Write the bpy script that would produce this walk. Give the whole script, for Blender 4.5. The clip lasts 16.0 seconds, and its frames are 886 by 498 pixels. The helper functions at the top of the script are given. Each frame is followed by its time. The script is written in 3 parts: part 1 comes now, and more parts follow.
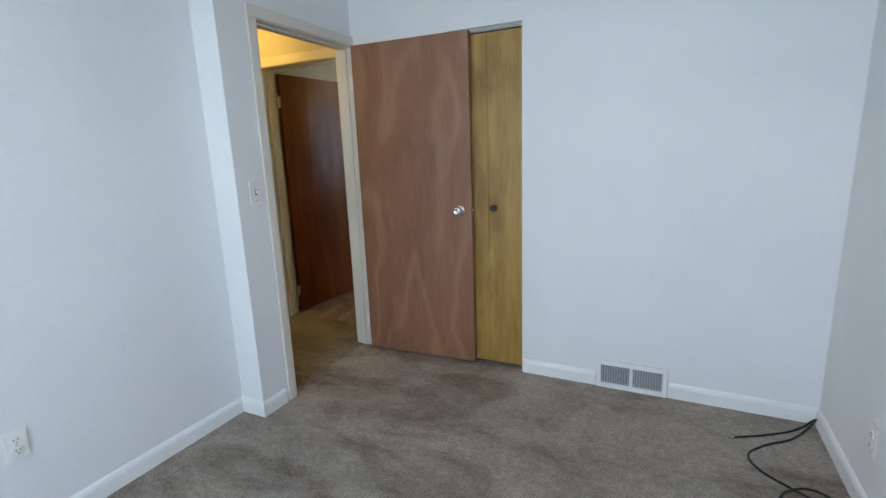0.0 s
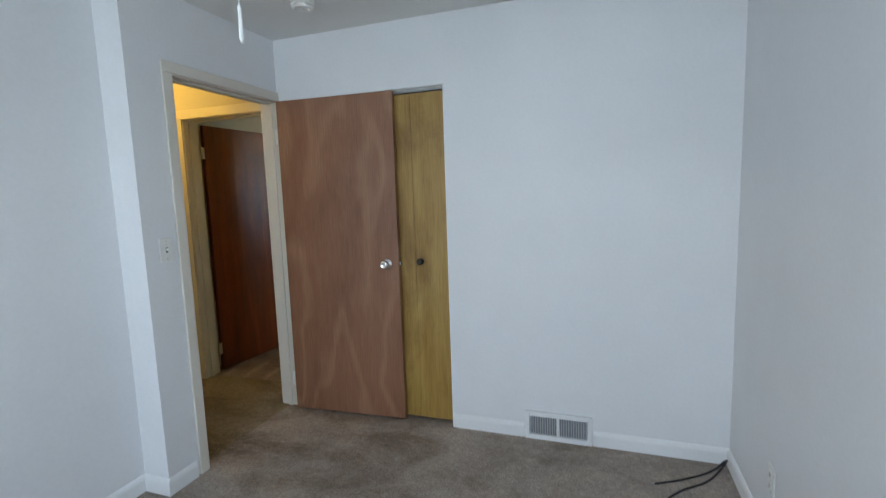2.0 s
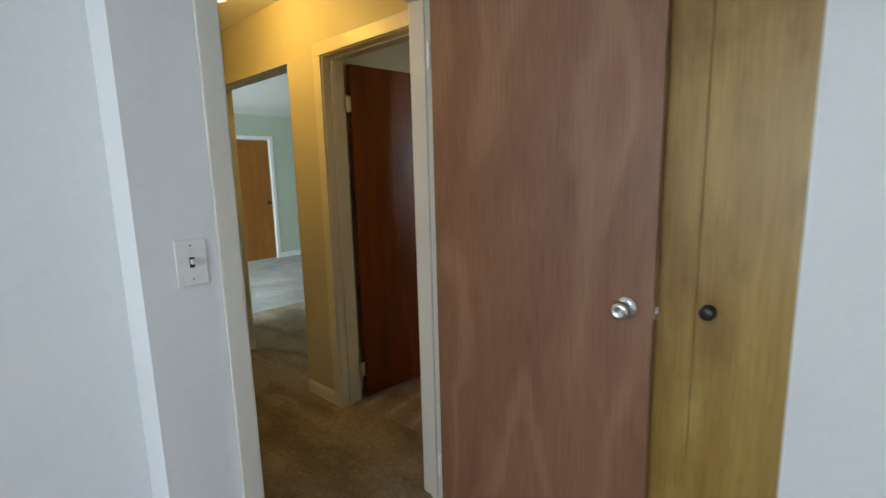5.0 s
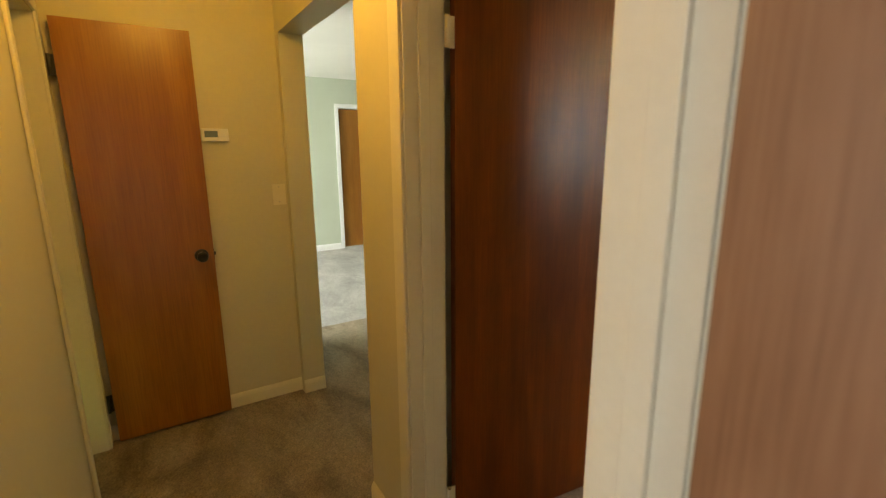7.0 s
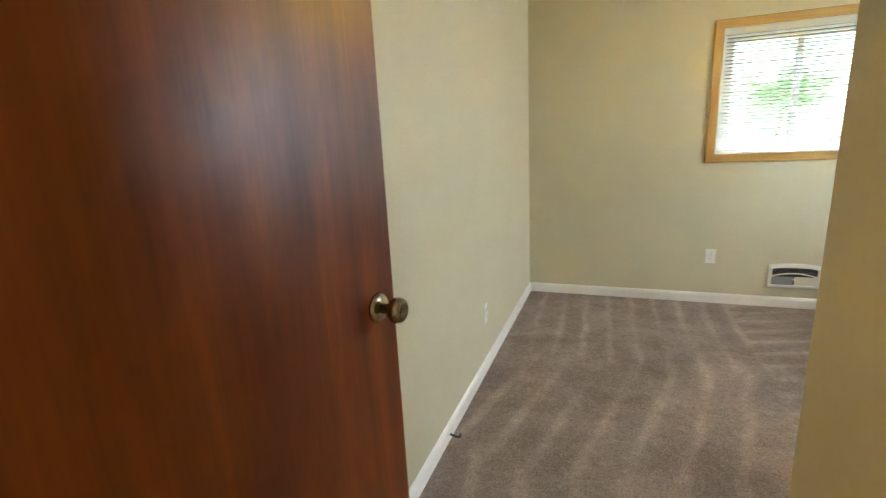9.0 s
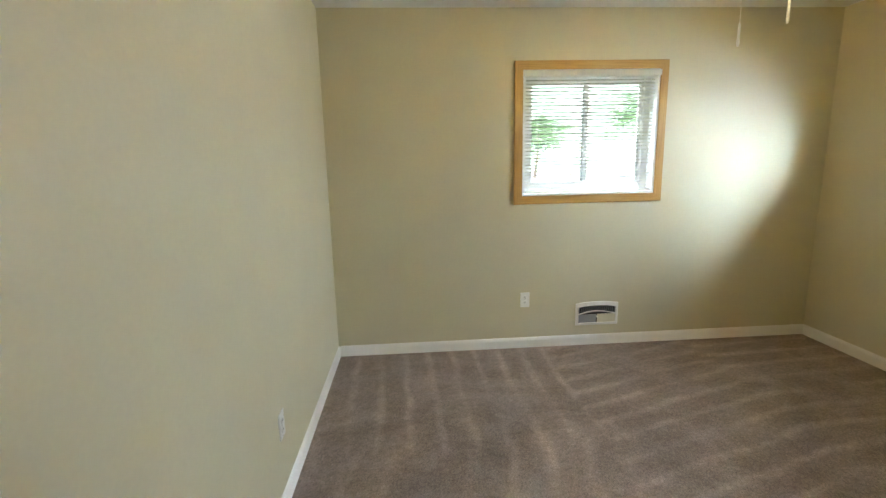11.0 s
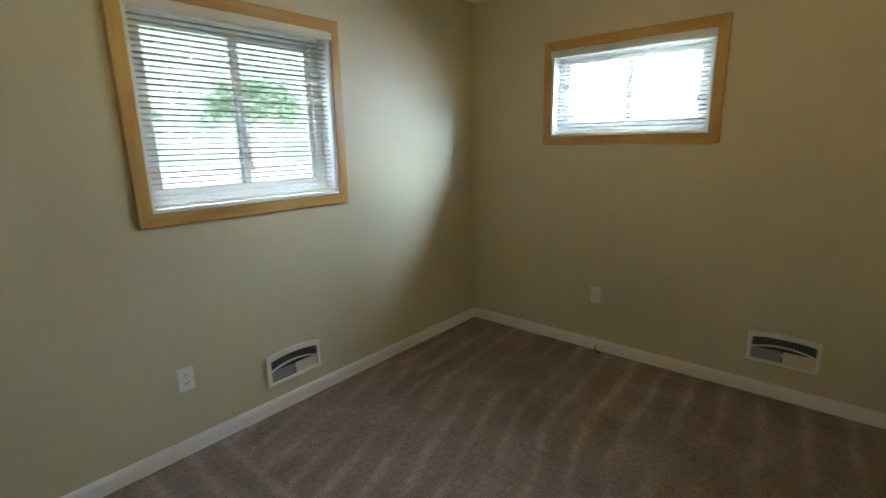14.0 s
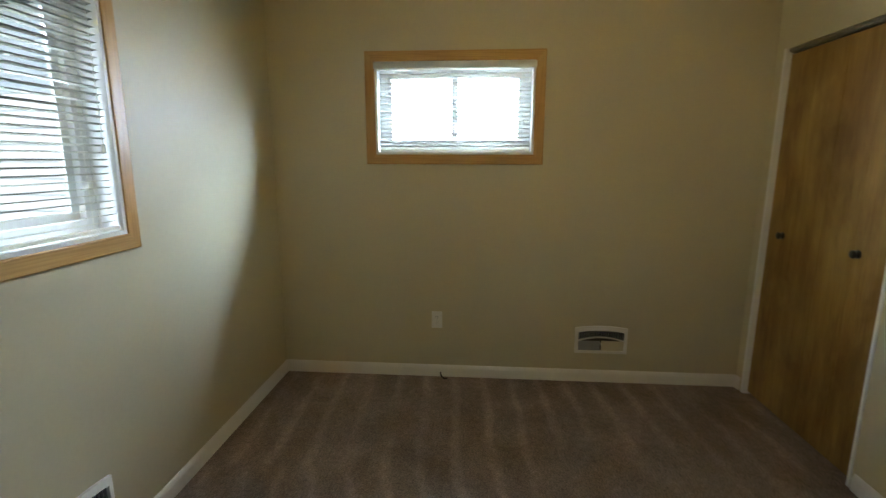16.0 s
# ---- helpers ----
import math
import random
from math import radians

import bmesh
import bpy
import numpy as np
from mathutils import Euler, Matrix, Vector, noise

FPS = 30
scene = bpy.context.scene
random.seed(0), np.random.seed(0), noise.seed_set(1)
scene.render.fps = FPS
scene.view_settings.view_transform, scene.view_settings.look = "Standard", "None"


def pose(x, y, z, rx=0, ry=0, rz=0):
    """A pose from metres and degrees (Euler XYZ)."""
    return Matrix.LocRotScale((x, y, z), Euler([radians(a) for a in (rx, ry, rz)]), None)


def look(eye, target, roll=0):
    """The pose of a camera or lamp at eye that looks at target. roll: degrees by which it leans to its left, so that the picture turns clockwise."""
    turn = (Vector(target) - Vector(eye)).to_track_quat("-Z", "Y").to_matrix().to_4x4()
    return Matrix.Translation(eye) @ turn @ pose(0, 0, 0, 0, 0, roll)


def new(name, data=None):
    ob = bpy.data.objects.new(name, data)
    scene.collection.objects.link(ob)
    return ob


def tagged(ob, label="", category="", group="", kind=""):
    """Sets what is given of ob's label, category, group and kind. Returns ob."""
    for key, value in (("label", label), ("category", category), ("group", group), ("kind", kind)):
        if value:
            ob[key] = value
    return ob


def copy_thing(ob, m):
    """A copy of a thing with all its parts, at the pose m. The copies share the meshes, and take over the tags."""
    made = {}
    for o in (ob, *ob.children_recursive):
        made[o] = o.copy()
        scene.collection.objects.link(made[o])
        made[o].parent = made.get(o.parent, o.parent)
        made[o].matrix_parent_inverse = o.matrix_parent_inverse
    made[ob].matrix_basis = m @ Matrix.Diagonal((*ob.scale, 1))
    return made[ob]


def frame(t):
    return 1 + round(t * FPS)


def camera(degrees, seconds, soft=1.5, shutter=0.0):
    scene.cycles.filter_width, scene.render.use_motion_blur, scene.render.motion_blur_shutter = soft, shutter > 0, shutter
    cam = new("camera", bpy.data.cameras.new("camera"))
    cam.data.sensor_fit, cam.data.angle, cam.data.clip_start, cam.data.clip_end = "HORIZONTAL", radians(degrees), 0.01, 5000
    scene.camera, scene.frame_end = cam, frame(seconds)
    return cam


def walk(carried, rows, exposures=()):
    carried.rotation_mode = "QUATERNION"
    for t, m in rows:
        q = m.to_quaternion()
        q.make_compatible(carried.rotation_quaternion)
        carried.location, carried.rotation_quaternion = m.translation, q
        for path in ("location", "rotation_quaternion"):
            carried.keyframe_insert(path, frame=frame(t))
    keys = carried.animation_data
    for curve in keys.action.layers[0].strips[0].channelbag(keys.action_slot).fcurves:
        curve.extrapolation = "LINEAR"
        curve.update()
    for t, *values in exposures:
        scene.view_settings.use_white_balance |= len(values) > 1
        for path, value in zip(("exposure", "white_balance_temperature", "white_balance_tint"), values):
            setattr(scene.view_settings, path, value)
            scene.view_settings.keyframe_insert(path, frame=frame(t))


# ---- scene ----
cam = camera(87.1, 16.0, soft=1.3, shutter=0.4)
PATH = [
    (0, (1.917, -2.634, 1.377), (1.045, -0.883, 0.962), -2.1),
    (0.5, (1.966, -2.668, 1.378), (1.211, -0.854, 1.004), -2.8),
    (1, (1.996, -2.665, 1.383), (1.33, -0.813, 1.022), -2.9),
    (1.5, (2.021, -2.652, 1.396), (1.379, -0.791, 1.04), -2.9),
    (2, (2.009, -2.59, 1.425), (1.353, -0.715, 1.191), -1.9),
    (2.5, (1.923, -2.435, 1.437), (1.218, -0.573, 1.254), -1.2),
    (3, (1.802, -2.228, 1.44), (1.035, -0.399, 1.177), -2.0),
    (3.5, (1.714, -1.974, 1.421), (0.842, -0.198, 1.13), -1.2),
    (4, (1.598, -1.747, 1.421), (0.54, -0.08, 1.103), -0.8),
    (4.5, (1.421, -1.534, 1.413), (0.216, 0.032, 1.105), -1.3),
    (5, (1.236, -1.33, 1.403), (-0.099, 0.125, 1.083), -1.4),
    (5.2, (1.163, -1.23, 1.4), (-0.244, 0.155, 1.081), -1.4),
    (7.3, (0.116, -0.363, 1.476), (-1.547, 0.651, 1.021), -0.8),
    (7.5, (0.052, -0.309, 1.473), (-1.577, 0.737, 0.971), -1.1),
    (8, (-0.119, -0.164, 1.431), (-1.444, 1.257, 0.958), -1.2),
    (8.6, (-0.317, 0.073, 1.394), (-1.235, 1.790, 0.936), -2.6),
    (9, (-0.474, 0.241, 1.385), (-1.164, 2.06, 0.92), -2.9),
    (9.5, (-0.561, 0.386, 1.386), (-0.968, 2.283, 0.9), -1.9),
    (9.7, (-0.57, 0.456, 1.389), (-0.862, 2.377, 0.913), -2.1),
    (11.8, (-0.606, 1.234, 1.467), (-0.276, 3.179, 1.136), -0.6),
    (12, (-0.586, 1.316, 1.46), (-0.172, 3.245, 1.137), -0.7),
    (12.5, (-0.533, 1.484, 1.476), (0.271, 3.281, 1.122), -0.5),
    (13, (-0.465, 1.643, 1.461), (0.589, 3.299, 1.078), 0.2),
    (13.5, (-0.451, 1.821, 1.458), (0.775, 3.34, 1.024), -0.6),
    (14, (-0.501, 2.041, 1.437), (0.983, 3.306, 0.992), -1.1),
    (14.5, (-0.533, 2.291, 1.392), (1.154, 3.247, 0.903), -1.2),
    (15, (-0.454, 2.501, 1.441), (1.391, 3.181, 1.081), -1.0),
    (15.5, (-0.431, 2.68, 1.439), (1.479, 3.162, 1.092), 0.9),
    (16, (-0.427, 2.969, 1.43), (1.532, 3.115, 1.056), 0.1),
]
EXPOSURES = [(0, 1.4, 6250, 10), (1.5, 1.3, 6250, 10), (3, 1.0, 6400, 10), (5.2, 1.35, 6700, 10), (7.3, 1.9, 9200, 14), (8, 2.1, 8600, 14), (8.5, 2.5, 7200, 10),
             (9.7, 2.5, 6400, 10), (12, 1.8, 6200, 10), (14, 1.3, 6000, 10), (16, 1.3, 6050, 11)]
walk(cam, [(t, look(eye, target, roll)) for t, eye, target, roll in PATH], EXPOSURES)

# ---- light ----
H = 2.43  # ceiling height

world = bpy.data.worlds.new("world")
scene.world = world
world.use_nodes = True
wn = world.node_tree.nodes
sky = wn.new("ShaderNodeTexSky")
sky.sky_type = "NISHITA"
sky.sun_disc = False
sky.sun_elevation, sky.sun_rotation = radians(50), radians(200)
wn["Background"].inputs["Strength"].default_value = 0.15
world.node_tree.links.new(sky.outputs["Color"], wn["Background"].inputs["Color"])


def lamp(name, kind, m, energy, colour, **settings):
    data = bpy.data.lights.new(name, kind)
    data.energy, data.color = energy, colour
    for key, value in settings.items():
        if key == "size":
            data.shape, data.size, data.size_y = "RECTANGLE", value[0], value[1]
        if key == "angle":
            data.angle = radians(value)
        if key == "radius":
            data.shadow_soft_size = value
        if key == "spread":
            data.spread = radians(value)
    ob = new(name, data)
    ob.matrix_world = m
    return ob


lamp("sun", "SUN", look((0, 0, 10), (3.0, 6.5, 0)), 5.0, (1.0, 0.95, 0.88), angle=0.5)
DAY = (0.76, 0.89, 1.0)
WARM = (1.0, 0.56, 0.05)
# area lamps added for sky light, in or outside the window openings
lamp("daylight_window_a", "AREA", look((1.25, -4.23, 1.5), (1.25, 0, 0.9)), 23, (0.74, 0.87, 1.0), size=(1.5, 1.1))
lamp("daylight_window_b_north", "AREA", look((0.68, 5.0, 2.75), (0.68, 3.2, 0.9)), 72, DAY, size=(1.6, 0.9))
lamp("daylight_window_b_east", "AREA", look((2.74, 3.11, 1.75), (0, 3.11, 1.2)), 20, (0.72, 0.86, 1.0), size=(0.9, 0.5))
# unseen lamp added outdoors to throw a bright streak on the north wall
lamp("streak_lamp_window_b", "AREA", look((3.1, 1.9, 2.3), (2.2, 4.2, 1.4)), 58, (0.60, 0.80, 1.0), size=(0.35, 0.22))
# lamp added in an unseen south opening to brighten the living room
lamp("fill_living_room", "AREA", look((-4.7, -2.93, 1.45), (-4.7, 2, 0.3)), 90, DAY, size=(2.2, 1.5))
# lit bulbs
lamp("bulb_hall", "POINT", pose(-1.25, -0.28, 2.31), 4.2, WARM, radius=0.06)
lamp("bulb_fan_b", "POINT", pose(0.69, 2.63, 2.205), 4.6, (1.0, 0.60, 0.07), radius=0.03)

# ---- materials ----


def material(name, rough=0.6, metal=0.0, spec=0.5):
    m = bpy.data.materials.new(name)
    m.use_nodes = True
    b = m.node_tree.nodes["Principled BSDF"]
    b.inputs["Roughness"].default_value = rough
    b.inputs["Metallic"].default_value = metal
    b.inputs["Specular IOR Level"].default_value = spec
    return m, m.node_tree.nodes, m.node_tree.links, b


def coords(n, l, scale=(1, 1, 1), space="Object"):
    tc, mp = n.new("ShaderNodeTexCoord"), n.new("ShaderNodeMapping")
    mp.inputs["Scale"].default_value = scale
    l.new(tc.outputs[space], mp.inputs["Vector"])
    return mp.outputs["Vector"]


def noise_tex(n, l, vec, scale, detail=3.0, rough=0.5, distort=0.0):
    t = n.new("ShaderNodeTexNoise")
    t.inputs["Scale"].default_value, t.inputs["Detail"].default_value = scale, detail
    t.inputs["Roughness"].default_value, t.inputs["Distortion"].default_value = rough, distort
    l.new(vec, t.inputs["Vector"])
    return t.outputs["Fac"]


def ramp(n, l, fac, stops):
    r = n.new("ShaderNodeValToRGB")
    e = r.color_ramp.elements
    while len(e) < len(stops):
        e.new(0.5)
    for el, (p, c) in zip(e, stops):
        el.position, el.color = p, (*c, 1)
    l.new(fac, r.inputs["Fac"])
    return r.outputs["Color"]


def mix(n, l, a, b, fac=1.0, kind="MULTIPLY"):
    m = n.new("ShaderNodeMix")
    m.data_type, m.blend_type = "RGBA", kind
    for value, slot in ((fac, 0), (a, 6), (b, 7)):
        if hasattr(value, "is_linked"):
            l.new(value, m.inputs[slot])
        elif slot == 0:
            m.inputs[slot].default_value = value
        else:
            m.inputs[slot].default_value = (*value, 1)
    return m.outputs[2]


def bump(n, l, b, height, strength, dist=0.002):
    k = n.new("ShaderNodeBump")
    k.inputs["Strength"].default_value, k.inputs["Distance"].default_value = strength, dist
    l.new(height, k.inputs["Height"])
    l.new(k.outputs["Normal"], b.inputs["Normal"])


def scaled(c, f):
    return tuple(min(1.0, v * f) for v in c)


def paint(name, colour, rough=0.55, scuff=0.05):
    m, n, l, b = material(name, rough)
    v = coords(n, l)
    big = ramp(n, l, noise_tex(n, l, v, 1.3, 4, 0.6), [(0.3, scaled(colour, 1 - scuff)), (0.7, scaled(colour, 1 + scuff * 0.4))])
    fine = ramp(n, l, noise_tex(n, l, v, 60, 2), [(0.3, (0.97, 0.97, 0.97)), (0.7, (1, 1, 1))])
    l.new(mix(n, l, big, fine), b.inputs["Base Color"])
    bump(n, l, b, noise_tex(n, l, v, 160, 3), 0.25, 0.0012)
    return m


def wood(name, dark, mid, light, rough=0.35, seed=(0, 0, 0), figure=5.0, broad=0.6, tall=0.22, stain=0.0, dirt=(0.55, 0.45, 0.35)):
    """Veneer with the grain along z: tall cathedral rings, streaks and fine pores."""
    m, n, l, b = material(name, rough)
    tc = n.new("ShaderNodeTexCoord")
    mp = n.new("ShaderNodeMapping")
    mp.inputs["Location"].default_value = seed
    mp.inputs["Scale"].default_value = (1.0, 1.0, tall)
    l.new(tc.outputs["Object"], mp.inputs["Vector"])
    wobble = n.new("ShaderNodeTexNoise")
    wobble.inputs["Scale"].default_value, wobble.inputs["Detail"].default_value = 2.2, 3
    l.new(mp.outputs["Vector"], wobble.inputs["Vector"])
    add = n.new("ShaderNodeVectorMath")
    add.operation = "MULTIPLY_ADD"
    l.new(wobble.outputs["Color"], add.inputs[0])
    add.inputs[1].default_value = (0.45, 0.45, 0.3)
    l.new(mp.outputs["Vector"], add.inputs[2])
    rings = n.new("ShaderNodeTexNoise")
    rings.inputs["Scale"].default_value, rings.inputs["Detail"].default_value = 2.4, 1.0
    l.new(add.outputs["Vector"], rings.inputs["Vector"])
    mult = n.new("ShaderNodeMath")
    mult.operation = "MULTIPLY"
    mult.inputs[1].default_value = figure
    l.new(rings.outputs["Fac"], mult.inputs[0])
    fold = n.new("ShaderNodeMath")
    fold.operation = "PINGPONG"
    fold.inputs[1].default_value = 0.5
    l.new(mult.outputs[0], fold.inputs[0])
    double = n.new("ShaderNodeMath")
    double.operation = "MULTIPLY"
    double.inputs[1].default_value = 2.0
    l.new(fold.outputs[0], double.inputs[0])
    figure_c = ramp(n, l, double.outputs[0], [(0.0, mid), (0.62, mid), (0.92, light)])
    streak = ramp(n, l, noise_tex(n, l, coords(n, l, (9, 9, 0.5)), 1.6, 4, 0.6), [(0.3, dark), (0.62, (1, 1, 1))])
    col = mix(n, l, figure_c, streak, broad)
    pores = ramp(n, l, noise_tex(n, l, coords(n, l, (160, 160, 5)), 1.0, 3, 0.6), [(0.35, (0.82, 0.78, 0.74)), (0.6, (1, 1, 1))])
    col = mix(n, l, col, pores)
    if stain:
        blot = ramp(n, l, noise_tex(n, l, coords(n, l, (3.2, 3.2, 1.3)), 1.0, 5, 0.65, 0.4), [(0.36, dirt), (0.56, (1, 1, 1))])
        col = mix(n, l, col, blot, stain)
    l.new(col, b.inputs["Base Color"])
    bump(n, l, b, noise_tex(n, l, coords(n, l, (120, 120, 4)), 1.0, 2), 0.12, 0.0006)
    return m


def carpet(name, colour, stripes, dirt=0.3):
    """Cut-pile carpet with trodden dark lanes; stripes: strength of the vacuum marks."""
    m, n, l, b = material(name, 0.95, spec=0.1)
    v = coords(n, l)
    mott = ramp(n, l, noise_tex(n, l, v, 2.6, 5, 0.65, 0.6), [(0.28, scaled(colour, 0.72)), (0.72, scaled(colour, 1.18))])
    tuft = ramp(n, l, noise_tex(n, l, v, 105, 4, 0.75), [(0.3, (0.48, 0.48, 0.48)), (0.7, (1.2, 1.2, 1.2))])
    lumps = ramp(n, l, noise_tex(n, l, v, 32, 3, 0.6), [(0.3, (0.80, 0.80, 0.80)), (0.7, (1.08, 1.08, 1.08))])
    col = mix(n, l, mix(n, l, mott, tuft), lumps)
    lanes = ramp(n, l, noise_tex(n, l, coords(n, l, (1.0, 2.2, 1.0)), 1.25, 5, 0.6, 1.1), [(0.36, (0.50, 0.46, 0.42)), (0.55, (1.03, 1.03, 1.03))])
    col = mix(n, l, col, lanes, dirt)

    def marks(turn, period, seed):
        tc, mp, wave = n.new("ShaderNodeTexCoord"), n.new("ShaderNodeMapping"), n.new("ShaderNodeTexWave")
        mp.inputs["Rotation"].default_value, mp.inputs["Location"].default_value = (0, 0, radians(turn)), seed
        l.new(tc.outputs["Object"], mp.inputs["Vector"])
        wave.inputs["Scale"].default_value, wave.inputs["Distortion"].default_value = 0.314 / period, 1.7
        wave.inputs["Detail"].default_value, wave.inputs["Detail Scale"].default_value = 2.0, 1.1
        l.new(mp.outputs["Vector"], wave.inputs["Vector"])
        return ramp(n, l, wave.outputs["Fac"], [(0.1, (0.88, 0.88, 0.88)), (0.7, (0.96, 0.96, 0.96)), (1.0, (1.32, 1.30, 1.28))])

    def band(axis, lo, hi):
        sep = n.new("ShaderNodeSeparateXYZ")
        wob = n.new("ShaderNodeVectorMath")
        wob.operation = "MULTIPLY_ADD"
        wn = n.new("ShaderNodeTexNoise")
        wn.inputs["Scale"].default_value = 2.5
        l.new(v, wn.inputs["Vector"])
        l.new(wn.outputs["Color"], wob.inputs[0])
        wob.inputs[1].default_value = (0.16, 0.35, 0)
        l.new(v, wob.inputs[2])
        l.new(wob.outputs["Vector"], sep.inputs[0])
        rng = n.new("ShaderNodeMapRange")
        rng.inputs["From Min"].default_value, rng.inputs["From Max"].default_value = lo, hi
        l.new(sep.outputs[axis], rng.inputs["Value"])
        return rng.outputs["Result"]

    if stripes:
        near = mix(n, l, marks(14, 0.19, (0, 0, 0)), marks(-2, 0.17, (3, 1, 0)), band("Y", 3.16, 3.26), "MIX")
        near = mix(n, l, marks(-9, 0.2, (1, 2, 0)), near, band("Y", 2.1, 2.2), "MIX")
        far_side = mix(n, l, marks(72, 0.16, (3, 1, 0)), marks(86, 0.18, (5, 1, 0)), band("X", 1.5, 1.6), "MIX")
        both_sides = mix(n, l, near, far_side, band("X", 0.42, 0.48), "MIX")
        fade = ramp(n, l, noise_tex(n, l, v, 1.6, 3), [(0.36, (0.15, 0.15, 0.15)), (0.62, (1, 1, 1))])
        marked = mix(n, l, (1, 1, 1), both_sides, fade, "MIX")
        col = mix(n, l, col, marked, stripes)
    l.new(col, b.inputs["Base Color"])
    bump(n, l, b, noise_tex(n, l, v, 140, 4, 0.75), 1.0, 0.009)
    return m


def plain(name, colour, rough=0.4, metal=0.0, wear=0.08, scale=25):
    m, n, l, b = material(name, rough, metal)
    v = coords(n, l)
    l.new(ramp(n, l, noise_tex(n, l, v, scale, 3), [(0.3, scaled(colour, 1 - wear)), (0.7, colour)]), b.inputs["Base Color"])
    r = ramp(n, l, noise_tex(n, l, v, scale * 2, 2), [(0.3, (rough * 0.85,) * 3), (0.7, (min(1, rough * 1.15),) * 3)])
    l.new(r, b.inputs["Roughness"])
    return m


def glowing(name, colour, strength):
    m, n, l, b = material(name, 0.3)
    b.inputs["Base Color"].default_value = (0.9, 0.88, 0.82, 1)
    b.inputs["Emission Color"].default_value = (*colour, 1)
    b.inputs["Emission Strength"].default_value = strength
    return m


WHITE = paint("white_wall_paint", (0.79, 0.80, 0.81), 0.5)
BEIGE = paint("beige_wall_paint", (0.60, 0.55, 0.375), 0.5)
GREEN = paint("sage_wall_paint", (0.50, 0.56, 0.47), 0.55)
CEIL = paint("ceiling_paint", (0.80, 0.80, 0.78), 0.8)
TRIM = paint("trim_paint", (0.84, 0.82, 0.77), 0.35)
FRAME = paint("door_frame_paint", (0.70, 0.67, 0.59), 0.35)
TRIM_W = paint("white_trim_paint", (0.83, 0.84, 0.84), 0.35)
HALL_TRIM = paint("cream_trim_paint", (0.72, 0.67, 0.50), 0.35)
CARPET_A = carpet("grey_carpet", (0.50, 0.43, 0.37), 0.0, 0.8)
CARPET_B = carpet("taupe_carpet", (0.48, 0.385, 0.33), 0.9, 0.25)
CARPET_H = carpet("worn_carpet", (0.42, 0.35, 0.255), 0.0, 0.7)
CARPET_L = carpet("pale_carpet", (0.56, 0.55, 0.54), 0.0, 0.15)
LAUAN = wood("lauan_veneer", (0.82, 0.76, 0.72), (0.285, 0.138, 0.077), (0.35, 0.185, 0.108), 0.45, (0.31, 0, 0.12), 4.2, 0.35, 0.34, 0.55, (0.66, 0.60, 0.58))
MAHOG = wood("varnished_veneer", (0.50, 0.36, 0.28), (0.22, 0.053, 0.008), (0.27, 0.072, 0.012), 0.36, (1.7, 2.1, 0.4), 4.0, 0.75, 0.16, 0.7, (0.45, 0.36, 0.30))
BROWN = wood("orange_veneer", (0.7, 0.62, 0.55), (0.33, 0.125, 0.022), (0.38, 0.15, 0.03), 0.3, (4.2, 0.6, 0.9), 4.0, 0.6)
BIRCH = wood("yellowed_birch", (0.62, 0.50, 0.36), (0.44, 0.285, 0.075), (0.48, 0.325, 0.095), 0.4, (2.2, 3.3, 0.1), 3.0, 0.75, 0.22, 0.85, (0.50, 0.40, 0.30))
OAK = wood("oak_trim", (0.82, 0.74, 0.6), (0.54, 0.32, 0.10), (0.58, 0.37, 0.13), 0.35, (0.9, 5.0, 0.3), 6.0, 0.5)
CHROME = plain("chrome", (0.75, 0.76, 0.78), 0.12, 1.0, 0.05)
NICKEL = plain("antique_nickel", (0.36, 0.31, 0.24), 0.22, 1.0, 0.2)
STEEL = plain("track_metal", (0.45, 0.45, 0.44), 0.4, 1.0, 0.15)
BLACK = plain("black_metal", (0.02, 0.018, 0.016), 0.35, 0.3)
RUBBER = plain("black_rubber", (0.012, 0.012, 0.014), 0.45)
PLASTIC = plain("white_plastic", (0.80, 0.80, 0.77), 0.3, 0, 0.03)
DARK = plain("dark_slot", (0.03, 0.03, 0.035), 0.6)
FIN = plain("painted_fin", (0.60, 0.61, 0.62), 0.4, 0, 0.1)
GREY = plain("grey_louvre", (0.30, 0.31, 0.33), 0.5, 0.2)
LCD = plain("lcd_glass", (0.16, 0.22, 0.24), 0.2)
SLAT = plain("blind_slat", (0.82, 0.80, 0.72), 0.35, 0, 0.04)
sn, sl = SLAT.node_tree.nodes, SLAT.node_tree.links
thin, both = sn.new("ShaderNodeBsdfTranslucent"), sn.new("ShaderNodeMixShader")
thin.inputs["Color"].default_value = (0.78, 0.78, 0.70, 1)
both.inputs[0].default_value = 0.38
sl.new(sn["Principled BSDF"].outputs[0], both.inputs[1])
sl.new(thin.outputs[0], both.inputs[2])
sl.new(both.outputs[0], sn["Material Output"].inputs["Surface"])
VINYL = plain("window_vinyl", (0.78, 0.78, 0.75), 0.35, 0, 0.04)
SHADE = glowing("lit_glass_shade", (1.0, 0.72, 0.36), 3.0)
SHADE_OFF = plain("opal_glass", (0.82, 0.82, 0.80), 0.25, 0, 0.03)
LAWN = plain("lawn", (0.09, 0.17, 0.04), 0.9, 0, 0.5, 3)
LEAF = plain("leaf_green", (0.12, 0.20, 0.09), 0.6, 0, 0.4, 4)
BARK = plain("bark", (0.24, 0.20, 0.15), 0.9, 0, 0.4, 9)
ln, ll = LEAF.node_tree.nodes, LEAF.node_tree.links
leaf_thin, leaf_both = ln.new("ShaderNodeBsdfTranslucent"), ln.new("ShaderNodeMixShader")
